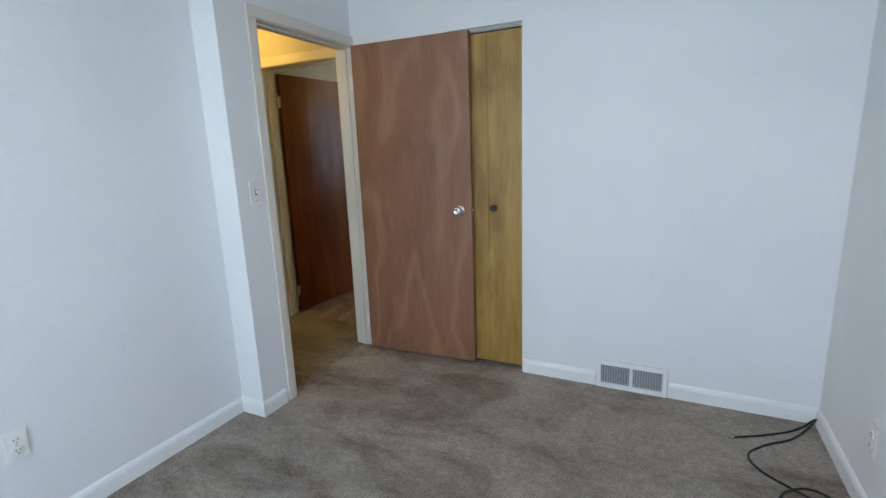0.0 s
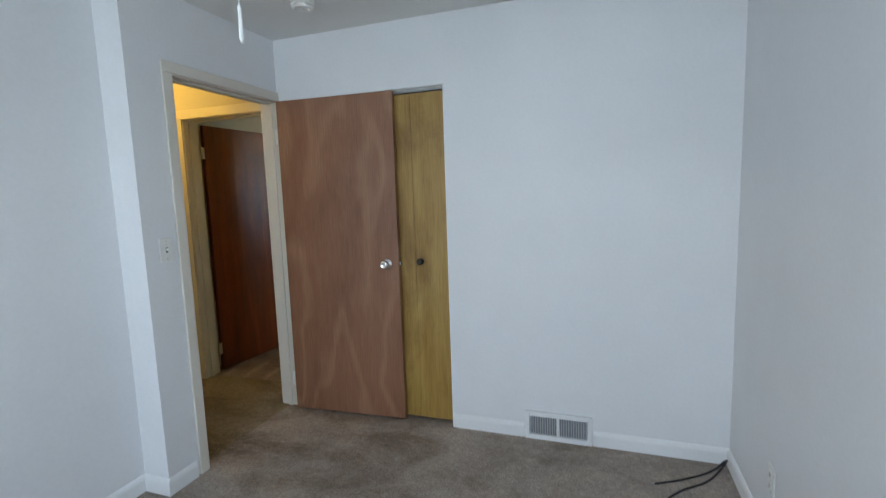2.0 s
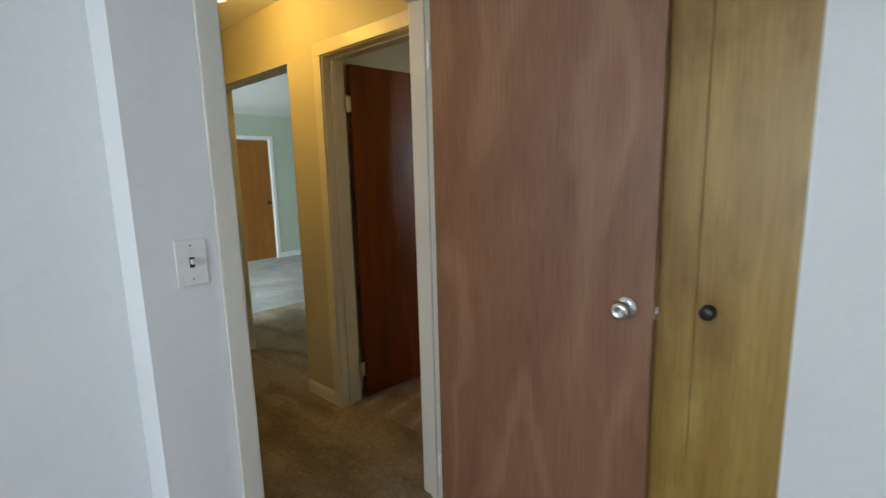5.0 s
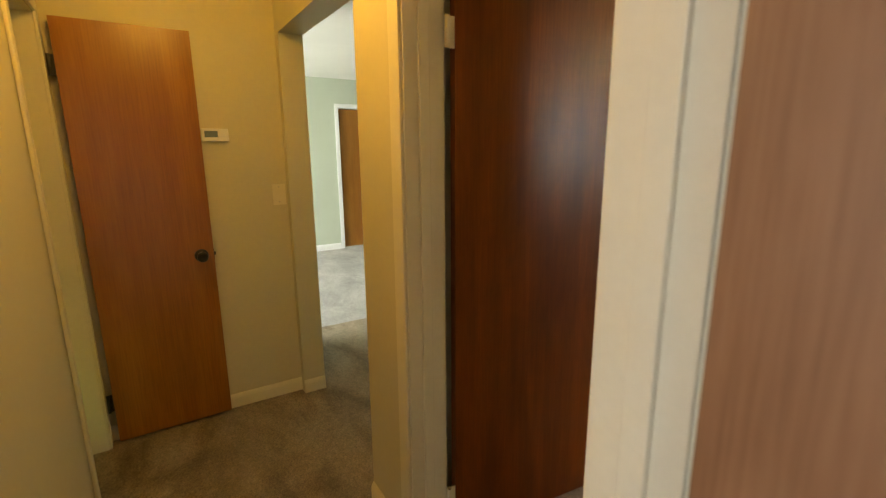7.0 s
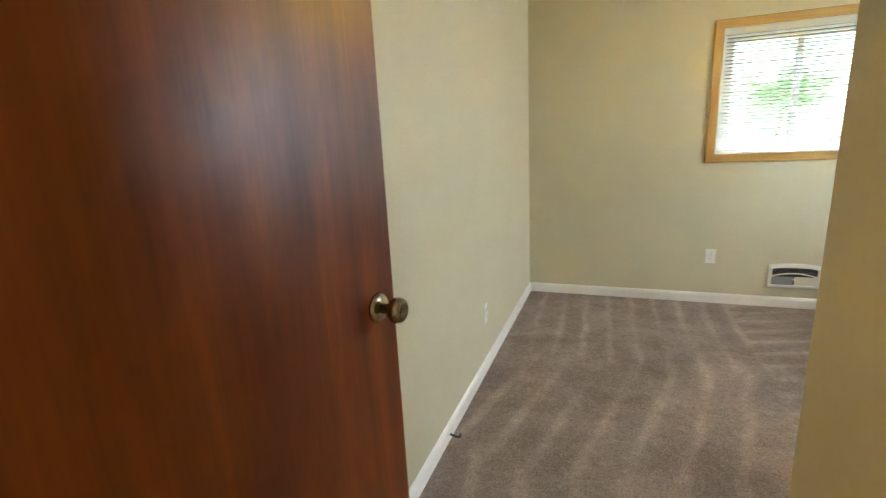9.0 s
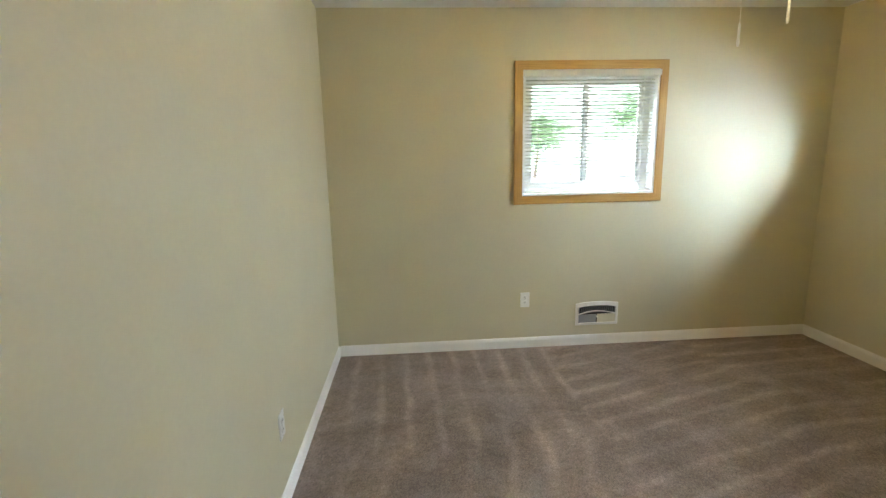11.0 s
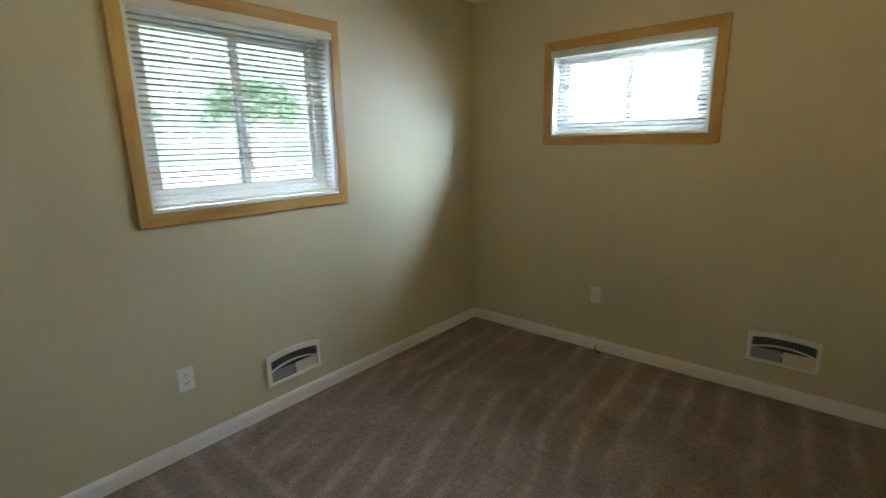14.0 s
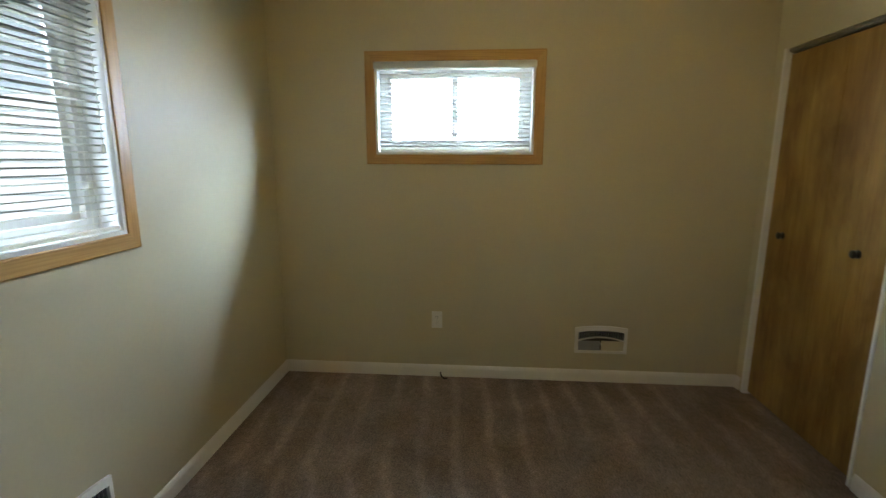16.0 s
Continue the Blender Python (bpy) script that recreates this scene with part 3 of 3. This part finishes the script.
def window(name, m, w, h, label, slats=True, casing=0.06, deep=0.135, wand=None):
    """Sliding window in an opening w x h, from its lower left corner; local y points outdoors."""
    ob = thing(name, m, label, "window", kind="structure")
    c = casing
    part("casing", mitred(h, c, False), OAK, ob).matrix_local = pose(-c, 0, 0)
    part("casing", mitred(h, c, True), OAK, ob).matrix_local = pose(w, 0, 0)
    # grain of the rails runs along them
    part("casing_rail", mitred(w, c, True), OAK, ob).matrix_local = pose(0, 0, 0, 0, 90, 0)
    part("casing_rail", mitred(w, c, False), OAK, ob).matrix_local = pose(0, 0, h + c, 0, 90, 0)
    t = 0.014
    part("lining", box((-0.001, -0.012, -0.001), (t, deep - 0.05, h), 0.001), VINYL, ob)
    part("lining", box((w - t, -0.012, -0.001), (w + 0.001, deep - 0.05, h), 0.001), VINYL, ob)
    part("lining", box((t, -0.012, -0.001), (w - t, deep - 0.05, t), 0.001), VINYL, ob)
    part("lining", box((t, -0.012, h - t), (w - t, deep - 0.05, h + 0.001), 0.001), VINYL, ob)
    f = 0.06
    y0, y1 = deep - 0.05, deep
    fr = bmesh.new()
    for lo, hi in (((0, y0, 0), (f, y1, h)), ((w - f, y0, 0), (w, y1, h)), ((f, y0, 0), (w - f, y1, f)), ((f, y0, h - f), (w - f, y1, h))):
        add_box(fr, lo, hi, 0.003)
    part("window_frame", fr, VINYL, ob, "white vinyl window frame")
    mid = w / 2
    for x0, x1, ys in ((f, mid + 0.02, y0 + 0.006), (mid - 0.02, w - f, y0 + 0.024)):
        s = 0.03
        sash = bmesh.new()
        for lo, hi in (((x0, ys, f), (x0 + s, ys + 0.016, h - f)), ((x1 - s, ys, f), (x1, ys + 0.016, h - f)),
                       ((x0 + s, ys, f), (x1 - s, ys + 0.016, f + s)), ((x0 + s, ys, h - f - s), (x1 - s, ys + 0.016, h - f))):
            add_box(sash, lo, hi, 0.002)
        sh = part("sash", sash, VINYL, ob)
        pane = part("pane", box((x0 + s - 0.003, ys + 0.006, f + s - 0.003), (x1 - s + 0.003, ys + 0.010, h - f - s + 0.003)), GLASS, sh)
        pane.visible_shadow = False
    part("sash_lock", box((mid - 0.012, y0 - 0.012, h * 0.48), (mid + 0.012, y0 + 0.004, h * 0.48 + 0.05), 0.003), VINYL, ob)
    return ob


def slat_mesh(w):
    """One curved metal slat, 25 mm deep, along x."""
    bm = bmesh.new()
    rows = []
    for x in (0.0, w):
        row = []
        for k in range(5):
            u = k / 4 - 0.5
            row.append(bm.verts.new((x, u * 0.025, 0.0025 * (1 - 4 * u * u))))
        rows.append(row)
    for k in range(4):
        bm.faces.new((rows[0][k], rows[1][k], rows[1][k + 1], rows[0][k + 1]))
    bmesh.ops.solidify(bm, geom=bm.faces[:], thickness=0.0006)
    me = bpy.data.meshes.new("slat")
    bm.to_mesh(me)
    bm.free()
    me.materials.append(SLAT)
    for f in me.polygons:
        f.use_smooth = True
    return me


def blind(m, w, h, tilt, label):
    """Mini blind, lowered and open; local origin at its lower left, y towards the pane."""
    ob = thing("window_blind", m, label, "blind")
    part("headrail", box((0, -0.014, h - 0.032), (w, 0.014, h), 0.002), SLAT, ob)
    part("valance", box((-0.022, -0.034, h - 0.030), (w + 0.022, -0.026, h + 0.008), 0.003), SLAT, ob)
    part("bottom_rail", box((0.003, -0.013, 0.003), (w - 0.003, 0.013, 0.017), 0.004), SLAT, ob)
    me = slat_mesh(w - 0.008)
    count = int((h - 0.075) / 0.0235)
    for k in range(count):
        s = new("slat", me)
        s.parent = ob
        s.matrix_local = pose(0.004, 0, 0.034 + k * (h - 0.09) / (count - 1), tilt + random.uniform(-1.5, 1.5), 0, 0)
    for x in (0.09, w * 0.5, w - 0.09) if w > 0.93 else (0.1, w - 0.1):
        for y in (-0.0135, 0.0135):
            part("ladder_cord", box((x - 0.0008, y - 0.0006, 0.012), (x + 0.0008, y + 0.0006, h - 0.03)), SLAT, ob)
    cord = part("pull_cord", box((w - 0.052, -0.026, h * 0.36), (w - 0.0495, -0.0235, h - 0.02)), SLAT, ob)
    tas = lathe([(0.004, 0), (0.0075, -0.006), (0.0085, -0.026), (0.006, -0.03)], 12)
    bmesh.ops.translate(tas, verts=tas.verts, vec=(w - 0.051, -0.025, h * 0.36 + 0.002))
    part("tassel", tas, PLASTIC, cord, "white plastic tassel", True)
    return ob


window("window_1", pose(0.20, 4.265, 1.163), 0.978, 0.867, "white sliding window with oak casing")
blind(pose(0.218, 4.272, 1.179), 0.942, 0.836, -15, "cream metal mini blind, lowered with open slats")
# local x runs from north to south on the east wall
window("window_2", pose(2.5, 3.602, 1.465, 0, 0, -90), 0.962, 0.545, "small white sliding window with oak casing", deep=0.12)
blind(pose(2.507, 3.584, 1.481, 0, 0, -90), 0.926, 0.514, 26, "cream metal mini blind, lowered with open slats")
window("window_3", pose(2.0, -4.2, 0.95, 0, 0, 180), 1.5, 1.1, "white sliding window with oak casing", deep=0.12)

# ---- fittings ----


def outlet(m, mat=PLASTIC, label="white duplex wall outlet"):
    """On the plane y = 0, facing -y."""
    ob = thing("wall_outlet", m, label, "outlet", "wall outlets")
    part("cover_plate", box((-0.035, -0.006, -0.057), (0.035, -0.001, 0.057), 0.002), mat, ob)
    for z in (-0.02, 0.02):
        bm = lathe([(0.0165, 0.006), (0.0165, 0.0085), (0.015, 0.0095)], 20, "y")
        bmesh.ops.translate(bm, verts=bm.verts, vec=(0, 0, z))
        r = part("receptacle", bm, mat, ob)
        for x in (-0.006, 0.006):
            part("slot", box((x - 0.0012, -0.0102, z - 0.001), (x + 0.0012, -0.0096, z + 0.007)), DARK, r)
        part("slot", box((-0.002, -0.0102, z - 0.010), (0.002, -0.0096, z - 0.006), 0.0003), DARK, r)
    part("screw", lathe([(0.003, 0.006), (0.0025, 0.0075)], 10, "y"), STEEL, ob)
    return ob


def switch(m, label, rocker=False, mat=PLASTIC):
    ob = thing("light_switch", m, label, "light switch")
    part("cover_plate", box((-0.036, -0.006, -0.058), (0.036, -0.001, 0.058), 0.002), mat, ob)
    if rocker:
        part("rocker", box((-0.016, -0.011, -0.033), (0.016, -0.006, 0.033), 0.002), mat, ob)
    else:
        part("collar", box((-0.006, -0.0075, -0.013), (0.006, -0.006, 0.013), 0.0005), DARK, ob)
        lever = box((-0.004, -0.018, -0.004), (0.004, -0.006, 0.008), 0.0015)
        part("toggle", lever, mat, ob)
    for z in (-0.042, 0.042):
        bm = lathe([(0.003, 0.006), (0.0025, 0.0075)], 10, "y")
        bmesh.ops.translate(bm, verts=bm.verts, vec=(0, 0, z))
        part("screw", bm, STEEL, ob)
    return ob


EAST, WEST, NORTH = 90, -90, 0  # turns that face -y towards +x, -x, -y
switch(pose(0, -0.912, 1.2, 0, 0, EAST), "white toggle light switch beside the doorway")
switch(pose(-2.51, 0.165, 1.22, 0, 0, EAST), "cream rocker light switch on the hallway wall", True, HALL_TRIM)
outlet(pose(-0.16, -1.980, 0.391, 0, 0, EAST))
outlet(pose(2.62, -0.62, 0.30, 0, 0, WEST))
outlet(pose(0.232, 4.265, 0.38, 0, 0, NORTH))
outlet(pose(2.5, 3.226, 0.397, 0, 0, WEST))
outlet(pose(-1.18, 2.75, 0.36, 0, 0, EAST))
outlet(pose(2.62, -0.98, 0.30, 0, 0, WEST), label="white wall cable plate")

th = thing("thermostat", pose(-2.51, -0.135, 1.545, 0, 0, EAST), "white thermostat with grey display", "thermostat")
part("housing", box((-0.065, -0.026, -0.032), (0.065, -0.001, 0.032), 0.004), PLASTIC, th)
part("display", box((-0.05, -0.0275, -0.012), (0.012, -0.026, 0.02), 0.0004), LCD, th)
for k in range(3):
    part("button", box((0.026 + 0.012 * k, -0.029, -0.004), (0.034 + 0.012 * k, -0.026, 0.006), 0.001), PLASTIC, th)

# return grille in the baseboard of the white room
gr = thing("floor_grille", pose(1.765, 0, 0), "white metal return grille set in the baseboard", "vent")
bm = bmesh.new()
for lo, hi in (((-0.185, -0.02, 0.0), (-0.160, -0.001, 0.165)), ((0.160, -0.02, 0.0), (0.185, -0.001, 0.165)), ((-0.160, -0.02, 0.0), (0.160, -0.001, 0.028)),
               ((-0.160, -0.02, 0.138), (0.160, -0.001, 0.165)), ((-0.009, -0.02, 0.028), (0.009, -0.001, 0.138))):
    add_box(bm, lo, hi, 0.003)
part("frame", bm, TRIM_W, gr)
part("backing", box((-0.160, -0.004, 0.028), (0.160, -0.002, 0.138)), GREY, gr)
fin = bpy.data.meshes.new("fin")
bm = box((-0.0016, -0.017, 0.028), (0.0016, -0.005, 0.138))
bm.to_mesh(fin)
bm.free()
fin.materials.append(FIN)
for k in range(22):
    f = new("fin", fin)
    f.parent = gr
    f.location = ((-0.154 if k < 11 else 0.018) + 0.0136 * (k % 11), 0, 0)


def register(m):
    """Wall register with an arched louvre opening over a damper plate, facing -y."""
    ob = thing("wall_register", m, "white metal wall register with arched louvres", "vent", "wall registers")
    w, h = 0.165, 0.0925
    n = 14

    def arch(u, base, rise):
        return base + rise * (1 - u * u)

    # plate with an arched top rim
    bm = bmesh.new()
    outer, inner = [], []
    for k in range(n + 1):
        u = 2 * k / n - 1
        outer.append((u * w, arch(u, 0.078, 0.0145)))
        inner.append((u * (w - 0.02), arch(u, 0.05, 0.016)))
    ring_o = [(-w, -h)] + outer + [(w, -h)]
    ring_i = [(-w + 0.02, -h + 0.018)] + inner + [(w - 0.02, -h + 0.018)]
    vs = {}
    for tag, ring, y in (("of", ring_o, -0.014), ("ob", ring_o, -0.001), ("if", ring_i, -0.018), ("ib", ring_i, -0.001)):
        vs[tag] = [bm.verts.new((x, y, z)) for x, z in ring]
    c = len(ring_o)
    for k in range(c):
        j = (k + 1) % c
        bm.faces.new((vs["of"][k], vs["of"][j], vs["if"][j], vs["if"][k]))
        bm.faces.new((vs["ob"][k], vs["ob"][j], vs["of"][j], vs["of"][k]))
        bm.faces.new((vs["if"][k], vs["if"][j], vs["ib"][j], vs["ib"][k]))
    bmesh.ops.recalc_face_normals(bm, faces=bm.faces)
    part("frame", bm, TRIM, ob)
    part("backing", box((-w + 0.015, -0.004, -h + 0.014), (w - 0.015, -0.002, 0.055)), DARK, ob)
    # arched bar between louvres and damper
    bm = bmesh.new()
    rows = []
    for k in range(n + 1):
        u = 2 * k / n - 1
        x, z = u * (w - 0.02), arch(u, -0.012, 0.026)
        rows.append([bm.verts.new((x, y, z + dz)) for y, dz in ((-0.016, 0), (-0.016, 0.007), (-0.004, 0.007), (-0.004, 0))])
    for a, b in zip(rows, rows[1:]):
        for k in range(4):
            bm.faces.new((a[k], a[(k + 1) % 4], b[(k + 1) % 4], b[k]))
    bmesh.ops.recalc_face_normals(bm, faces=bm.faces)
    part("arched_bar", bm, TRIM, ob)
    part("damper", box((-w + 0.02, -0.009, -h + 0.018), (-0.004, -0.006, -0.010), 0.001), GREY, ob, "grey damper plate")
    part("damper", box((0.004, -0.010, -h + 0.018), (w - 0.02, -0.007, -0.008), 0.001), HALL_TRIM, ob, "tan damper plate")
    for k in range(19):
        x = -w + 0.028 + k * (2 * w - 0.056) / 18
        u = x / (w - 0.02)
        part("louvre", box((x - 0.001, -0.013, arch(u, -0.005, 0.026)), (x + 0.001, -0.005, arch(u, 0.05, 0.016))), GREY, ob)
    part("lever", box((-0.004, -0.03, -0.03), (0.004, -0.009, -0.022), 0.001), TRIM, ob)
    return ob


vent = register(pose(0.792, 4.265, 0.2525))
copy_thing(vent, pose(2.5, 2.162, 0.292, 0, 0, WEST))

# smoke alarm on the ceiling
sm = thing("smoke_alarm", pose(0.53, -0.43, H), "round white smoke alarm on the ceiling", "smoke alarm")
part("base", lathe([(0.062, 0.0), (0.062, -0.012), (0.058, -0.014)], 32), PLASTIC, sm, smooth=False)
part("cover", lathe([(0.056, -0.014), (0.056, -0.028), (0.044, -0.038), (0.02, -0.04)], 32), PLASTIC, sm)


def fan(m, lit, drop=0.0):
    """Ceiling fan with five blades, a bowl light and two pull chains; origin at the ceiling."""
    ob = thing("ceiling_fan", m, "white ceiling fan with a bowl light" + (", lit" if lit else ""), "ceiling fan")
    part("canopy", lathe([(0.075, 0.0), (0.075, -0.02), (0.05, -0.05), (0.03, -0.06)], 28), PLASTIC, ob, smooth=True)
    part("motor", lathe([(0.03, -0.055), (0.10, -0.075), (0.115, -0.10), (0.115, -0.16), (0.09, -0.185), (0.06, -0.20)], 32), PLASTIC, ob, smooth=True)
    for k in range(5):
        a = pose(0, 0, -0.165, 0, 0, 72 * k + 26)
        br = part("bracket", box((0.09, -0.02, -0.004), (0.2, 0.02, 0.004), 0.002), STEEL, ob)
        br.matrix_local = a
        bm = bmesh.new()
        add_box(bm, (0.17, -0.06, 0.004), (0.62, 0.06, 0.010), 0.002)
        bmesh.ops.rotate(bm, verts=bm.verts, cent=(0, 0, 0.007), matrix=Matrix.Rotation(radians(10), 3, "X"))
        bl = part("blade", bm, PLASTIC, ob)
        bl.matrix_local = a
    part("fitter", lathe([(0.012, -0.198), (0.012, -0.30), (0.008, -0.302)], 16), PLASTIC, ob, smooth=True)
    part("bowl_shade", lathe([(0.098, -0.285), (0.105, -0.278), (0.10, -0.300), (0.07, -0.322), (0.02, -0.330)], 32), SHADE if lit else SHADE_OFF, ob, smooth=True)
    for x, y, z in ((-0.012, 0.06, -0.60 - drop), (0.125, 0.0, -0.535 - drop)):
        ch = part("pull_chain", lathe([(0.0013, -0.2), (0.0013, z + 0.085)], 6), PLASTIC, ob)
        ch.location = (x, y, 0)
        part("chain_pull", lathe([(0.001, z + 0.085), (0.0045, z + 0.078), (0.0055, z + 0.01), (0.003, z)], 12), PLASTIC, ch, "white pendant", True)
    return ob


fan(pose(1.24, -1.75, H), False, 0.05)
fan(pose(0.645, 2.63, H), True)

hl = thing("ceiling_light", pose(-1.25, -0.28, H), "lit round ceiling light in the hallway", "ceiling light")
part("base", lathe([(0.11, 0.0), (0.11, -0.02), (0.1, -0.025)], 32), PLASTIC, hl)
globe = part("shade", lathe([(0.095, -0.025), (0.125, -0.06), (0.125, -0.10), (0.09, -0.14), (0.02, -0.15)], 32), SHADE, hl, smooth=True)
globe.visible_shadow = False

# black cable on the carpet
cable = tagged(tube([(2.244, -0.29, 0.006), (2.40, -0.20, 0.006), (2.54, -0.09, 0.012), (2.595, -0.055, 0.045), (2.59, -0.075, 0.05), (2.50, -0.19, 0.012), (2.34, -0.33, 0.006),
                     (2.285, -0.42, 0.006), (2.31, -0.50, 0.006), (2.40, -0.58, 0.006), (2.50, -0.66, 0.006), (2.54, -0.78, 0.006), (2.50, -0.90, 0.006),
                     (2.40, -0.86, 0.006), (2.35, -0.72, 0.008), (2.42, -0.60, 0.014), (2.52, -0.58, 0.006), (2.58, -0.72, 0.006), (2.59, -0.95, 0.006)],
                    0.005, "coaxial_cable", RUBBER), "black coaxial cable lying loose on the carpet", "cable")
bm = lathe([(0.0035, 0), (0.005, 0.002), (0.005, 0.016), (0.004, 0.018)], 12, "x")
tip = part("connector", bm, CHROME, cable, "metal screw connector")
tip.matrix_local = pose(2.229, -0.298, 0.006, 0, 0, 28)


def stub(m, label):
    """A short black cable end that sticks out above the baseboard."""
    ob = tube([(0, 0.004, 0.03), (0, -0.012, 0.026), (0.012, -0.03, 0.012), (0.03, -0.04, 0.006), (0.045, -0.034, 0.006)], 0.005, "cable_stub", RUBBER)
    ob.matrix_world = m
    return tagged(ob, label, "cable")


stub(pose(-1.167, 2.04, 0.0, 0, 0, EAST), "short black cable end at the baseboard")
stub(pose(2.487, 3.2, 0.0, 0, 0, WEST), "short black cable end at the baseboard")

# ---- outdoors ----
bm = bmesh.new()
bmesh.ops.create_grid(bm, x_segments=1, y_segments=1, size=400)
gnd = tagged(link("ground", bm, LAWN), "green lawn around the house", "lawn", kind="structure")
gnd.location = (0, 0, -0.5)
tagged(link("driveway", box((-14, 9.0, -0.496), (44, 58, -0.46)), CONCRETE), "pale concrete driveway", "driveway", kind="structure")


def house(m, w, d, h, label):
    ob = thing("neighbour_house", m, label, "house")
    part("wall", box((-w / 2, -d / 2, 0), (w / 2, d / 2, h)), SIDING, ob, "white lap siding")
    bm = bmesh.new()
    a = [bm.verts.new((x, y, z)) for x, y, z in ((-w / 2 - 0.3, -d / 2 - 0.3, h), (w / 2 + 0.3, -d / 2 - 0.3, h), (w / 2 + 0.3, d / 2 + 0.3, h), (-w / 2 - 0.3, d / 2 + 0.3, h))]
    r = [bm.verts.new((-w / 2 - 0.3, 0, h + 1.8)), bm.verts.new((w / 2 + 0.3, 0, h + 1.8))]
    for f in ((a[0], a[1], r[1], r[0]), (a[2], a[3], r[0], r[1]), (a[1], a[2], r[1]), (a[3], a[0], r[0]), (a[0], a[3], a[2], a[1])):
        bm.faces.new(f)
    part("roof", bm, SHINGLE, ob)
    board = bpy.data.meshes.new("siding_board")
    bm = box((-w / 2, -d / 2 - 0.02, 0), (w / 2, -d / 2, 0.17), 0.004)
    bm.to_mesh(board)
    bm.free()
    board.materials.append(SIDING)
    for k in range(int(h / 0.19)):
        b = new("siding_board", board)
        b.parent, b.location = ob, (0, 0, 0.01 + 0.19 * k)
    return ob


house(pose(8.2, 3.0, -0.5, 0, 0, -90), 12, 7, 3.6, "white sided neighbouring house with a grey roof")
# the backdrop is self-lit: its pale greens and white are emission
far, fn, fl, fb = material("glowing_distance", 1.0, spec=0.0)
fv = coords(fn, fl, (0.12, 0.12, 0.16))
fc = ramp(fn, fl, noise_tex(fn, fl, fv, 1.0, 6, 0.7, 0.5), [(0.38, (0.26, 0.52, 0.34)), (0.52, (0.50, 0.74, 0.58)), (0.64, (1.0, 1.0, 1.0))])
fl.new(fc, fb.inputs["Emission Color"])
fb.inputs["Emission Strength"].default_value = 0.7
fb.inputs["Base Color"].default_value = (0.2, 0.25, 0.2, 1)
tagged(link("backdrop", box((-60, 60, -0.5), (70, 60.2, 22)), far), "glowing backdrop of pale mottled greenery and sky", "backdrop", kind="structure")


def tree(m, height, spread, seed, label):
    rng = random.Random(seed)
    ob = thing("tree", m, label, "tree", "trees outside the window")
    prof = [(0.16 * (1 - 0.75 * k / 8), height * 0.7 * k / 8) for k in range(9)]
    trunk = lathe(prof, 10)
    for v in trunk.verts:
        v.co.x += 0.12 * math.sin(v.co.z * 1.1 + seed)
    for k in range(7):
        a, z = rng.uniform(0, 6.28), height * rng.uniform(0.3, 0.65)
        bmesh.ops.create_cone(trunk, segments=6, radius1=0.05, radius2=0.012, depth=spread,
                                     matrix=pose(math.cos(a) * spread * 0.4, math.sin(a) * spread * 0.4, z + spread * 0.3) @ Matrix.Rotation(a, 4, "Z") @ Matrix.Rotation(radians(52), 4, "Y"))
    part("trunk", trunk, BARK, ob)
    verts, faces = [], []
    for k in range(60):
        a, e, r = rng.uniform(0, 6.28), rng.uniform(-0.8, 1.3), rng.uniform(0.35, 1.0)
        c = Vector((math.cos(a) * math.cos(e) * spread * r, math.sin(a) * math.cos(e) * spread * r, height * 0.66 + math.sin(e) * height * 0.3 * r))
        for j in range(60):
            p = c + Vector((rng.gauss(0, 0.42), rng.gauss(0, 0.42), rng.gauss(0, 0.32)))
            q = Euler((rng.uniform(0, 6), rng.uniform(0, 6), rng.uniform(0, 6))).to_matrix()
            s = rng.uniform(0.07, 0.14)
            i = len(verts)
            verts += [tuple(p + q @ Vector(o) * s) for o in ((-1, 0, 0), (0, -0.5, 0.1), (1, 0, 0), (0, 0.5, 0.1))]
            faces.append((i, i + 1, i + 2, i + 3))
    me = bpy.data.meshes.new("crown")
    me.from_pydata(verts, [], faces)
    me.materials.append(LEAF)
    crown = new("crown", me)
    crown.parent = ob
    return ob


tree(pose(18.5, 38.0, -0.5), 7.5, 4.0, 3, "leafy green tree beyond the driveway")
tree(pose(10.5, 42.0, -0.5), 5.5, 3.4, 5, "leafy green tree beyond the driveway")
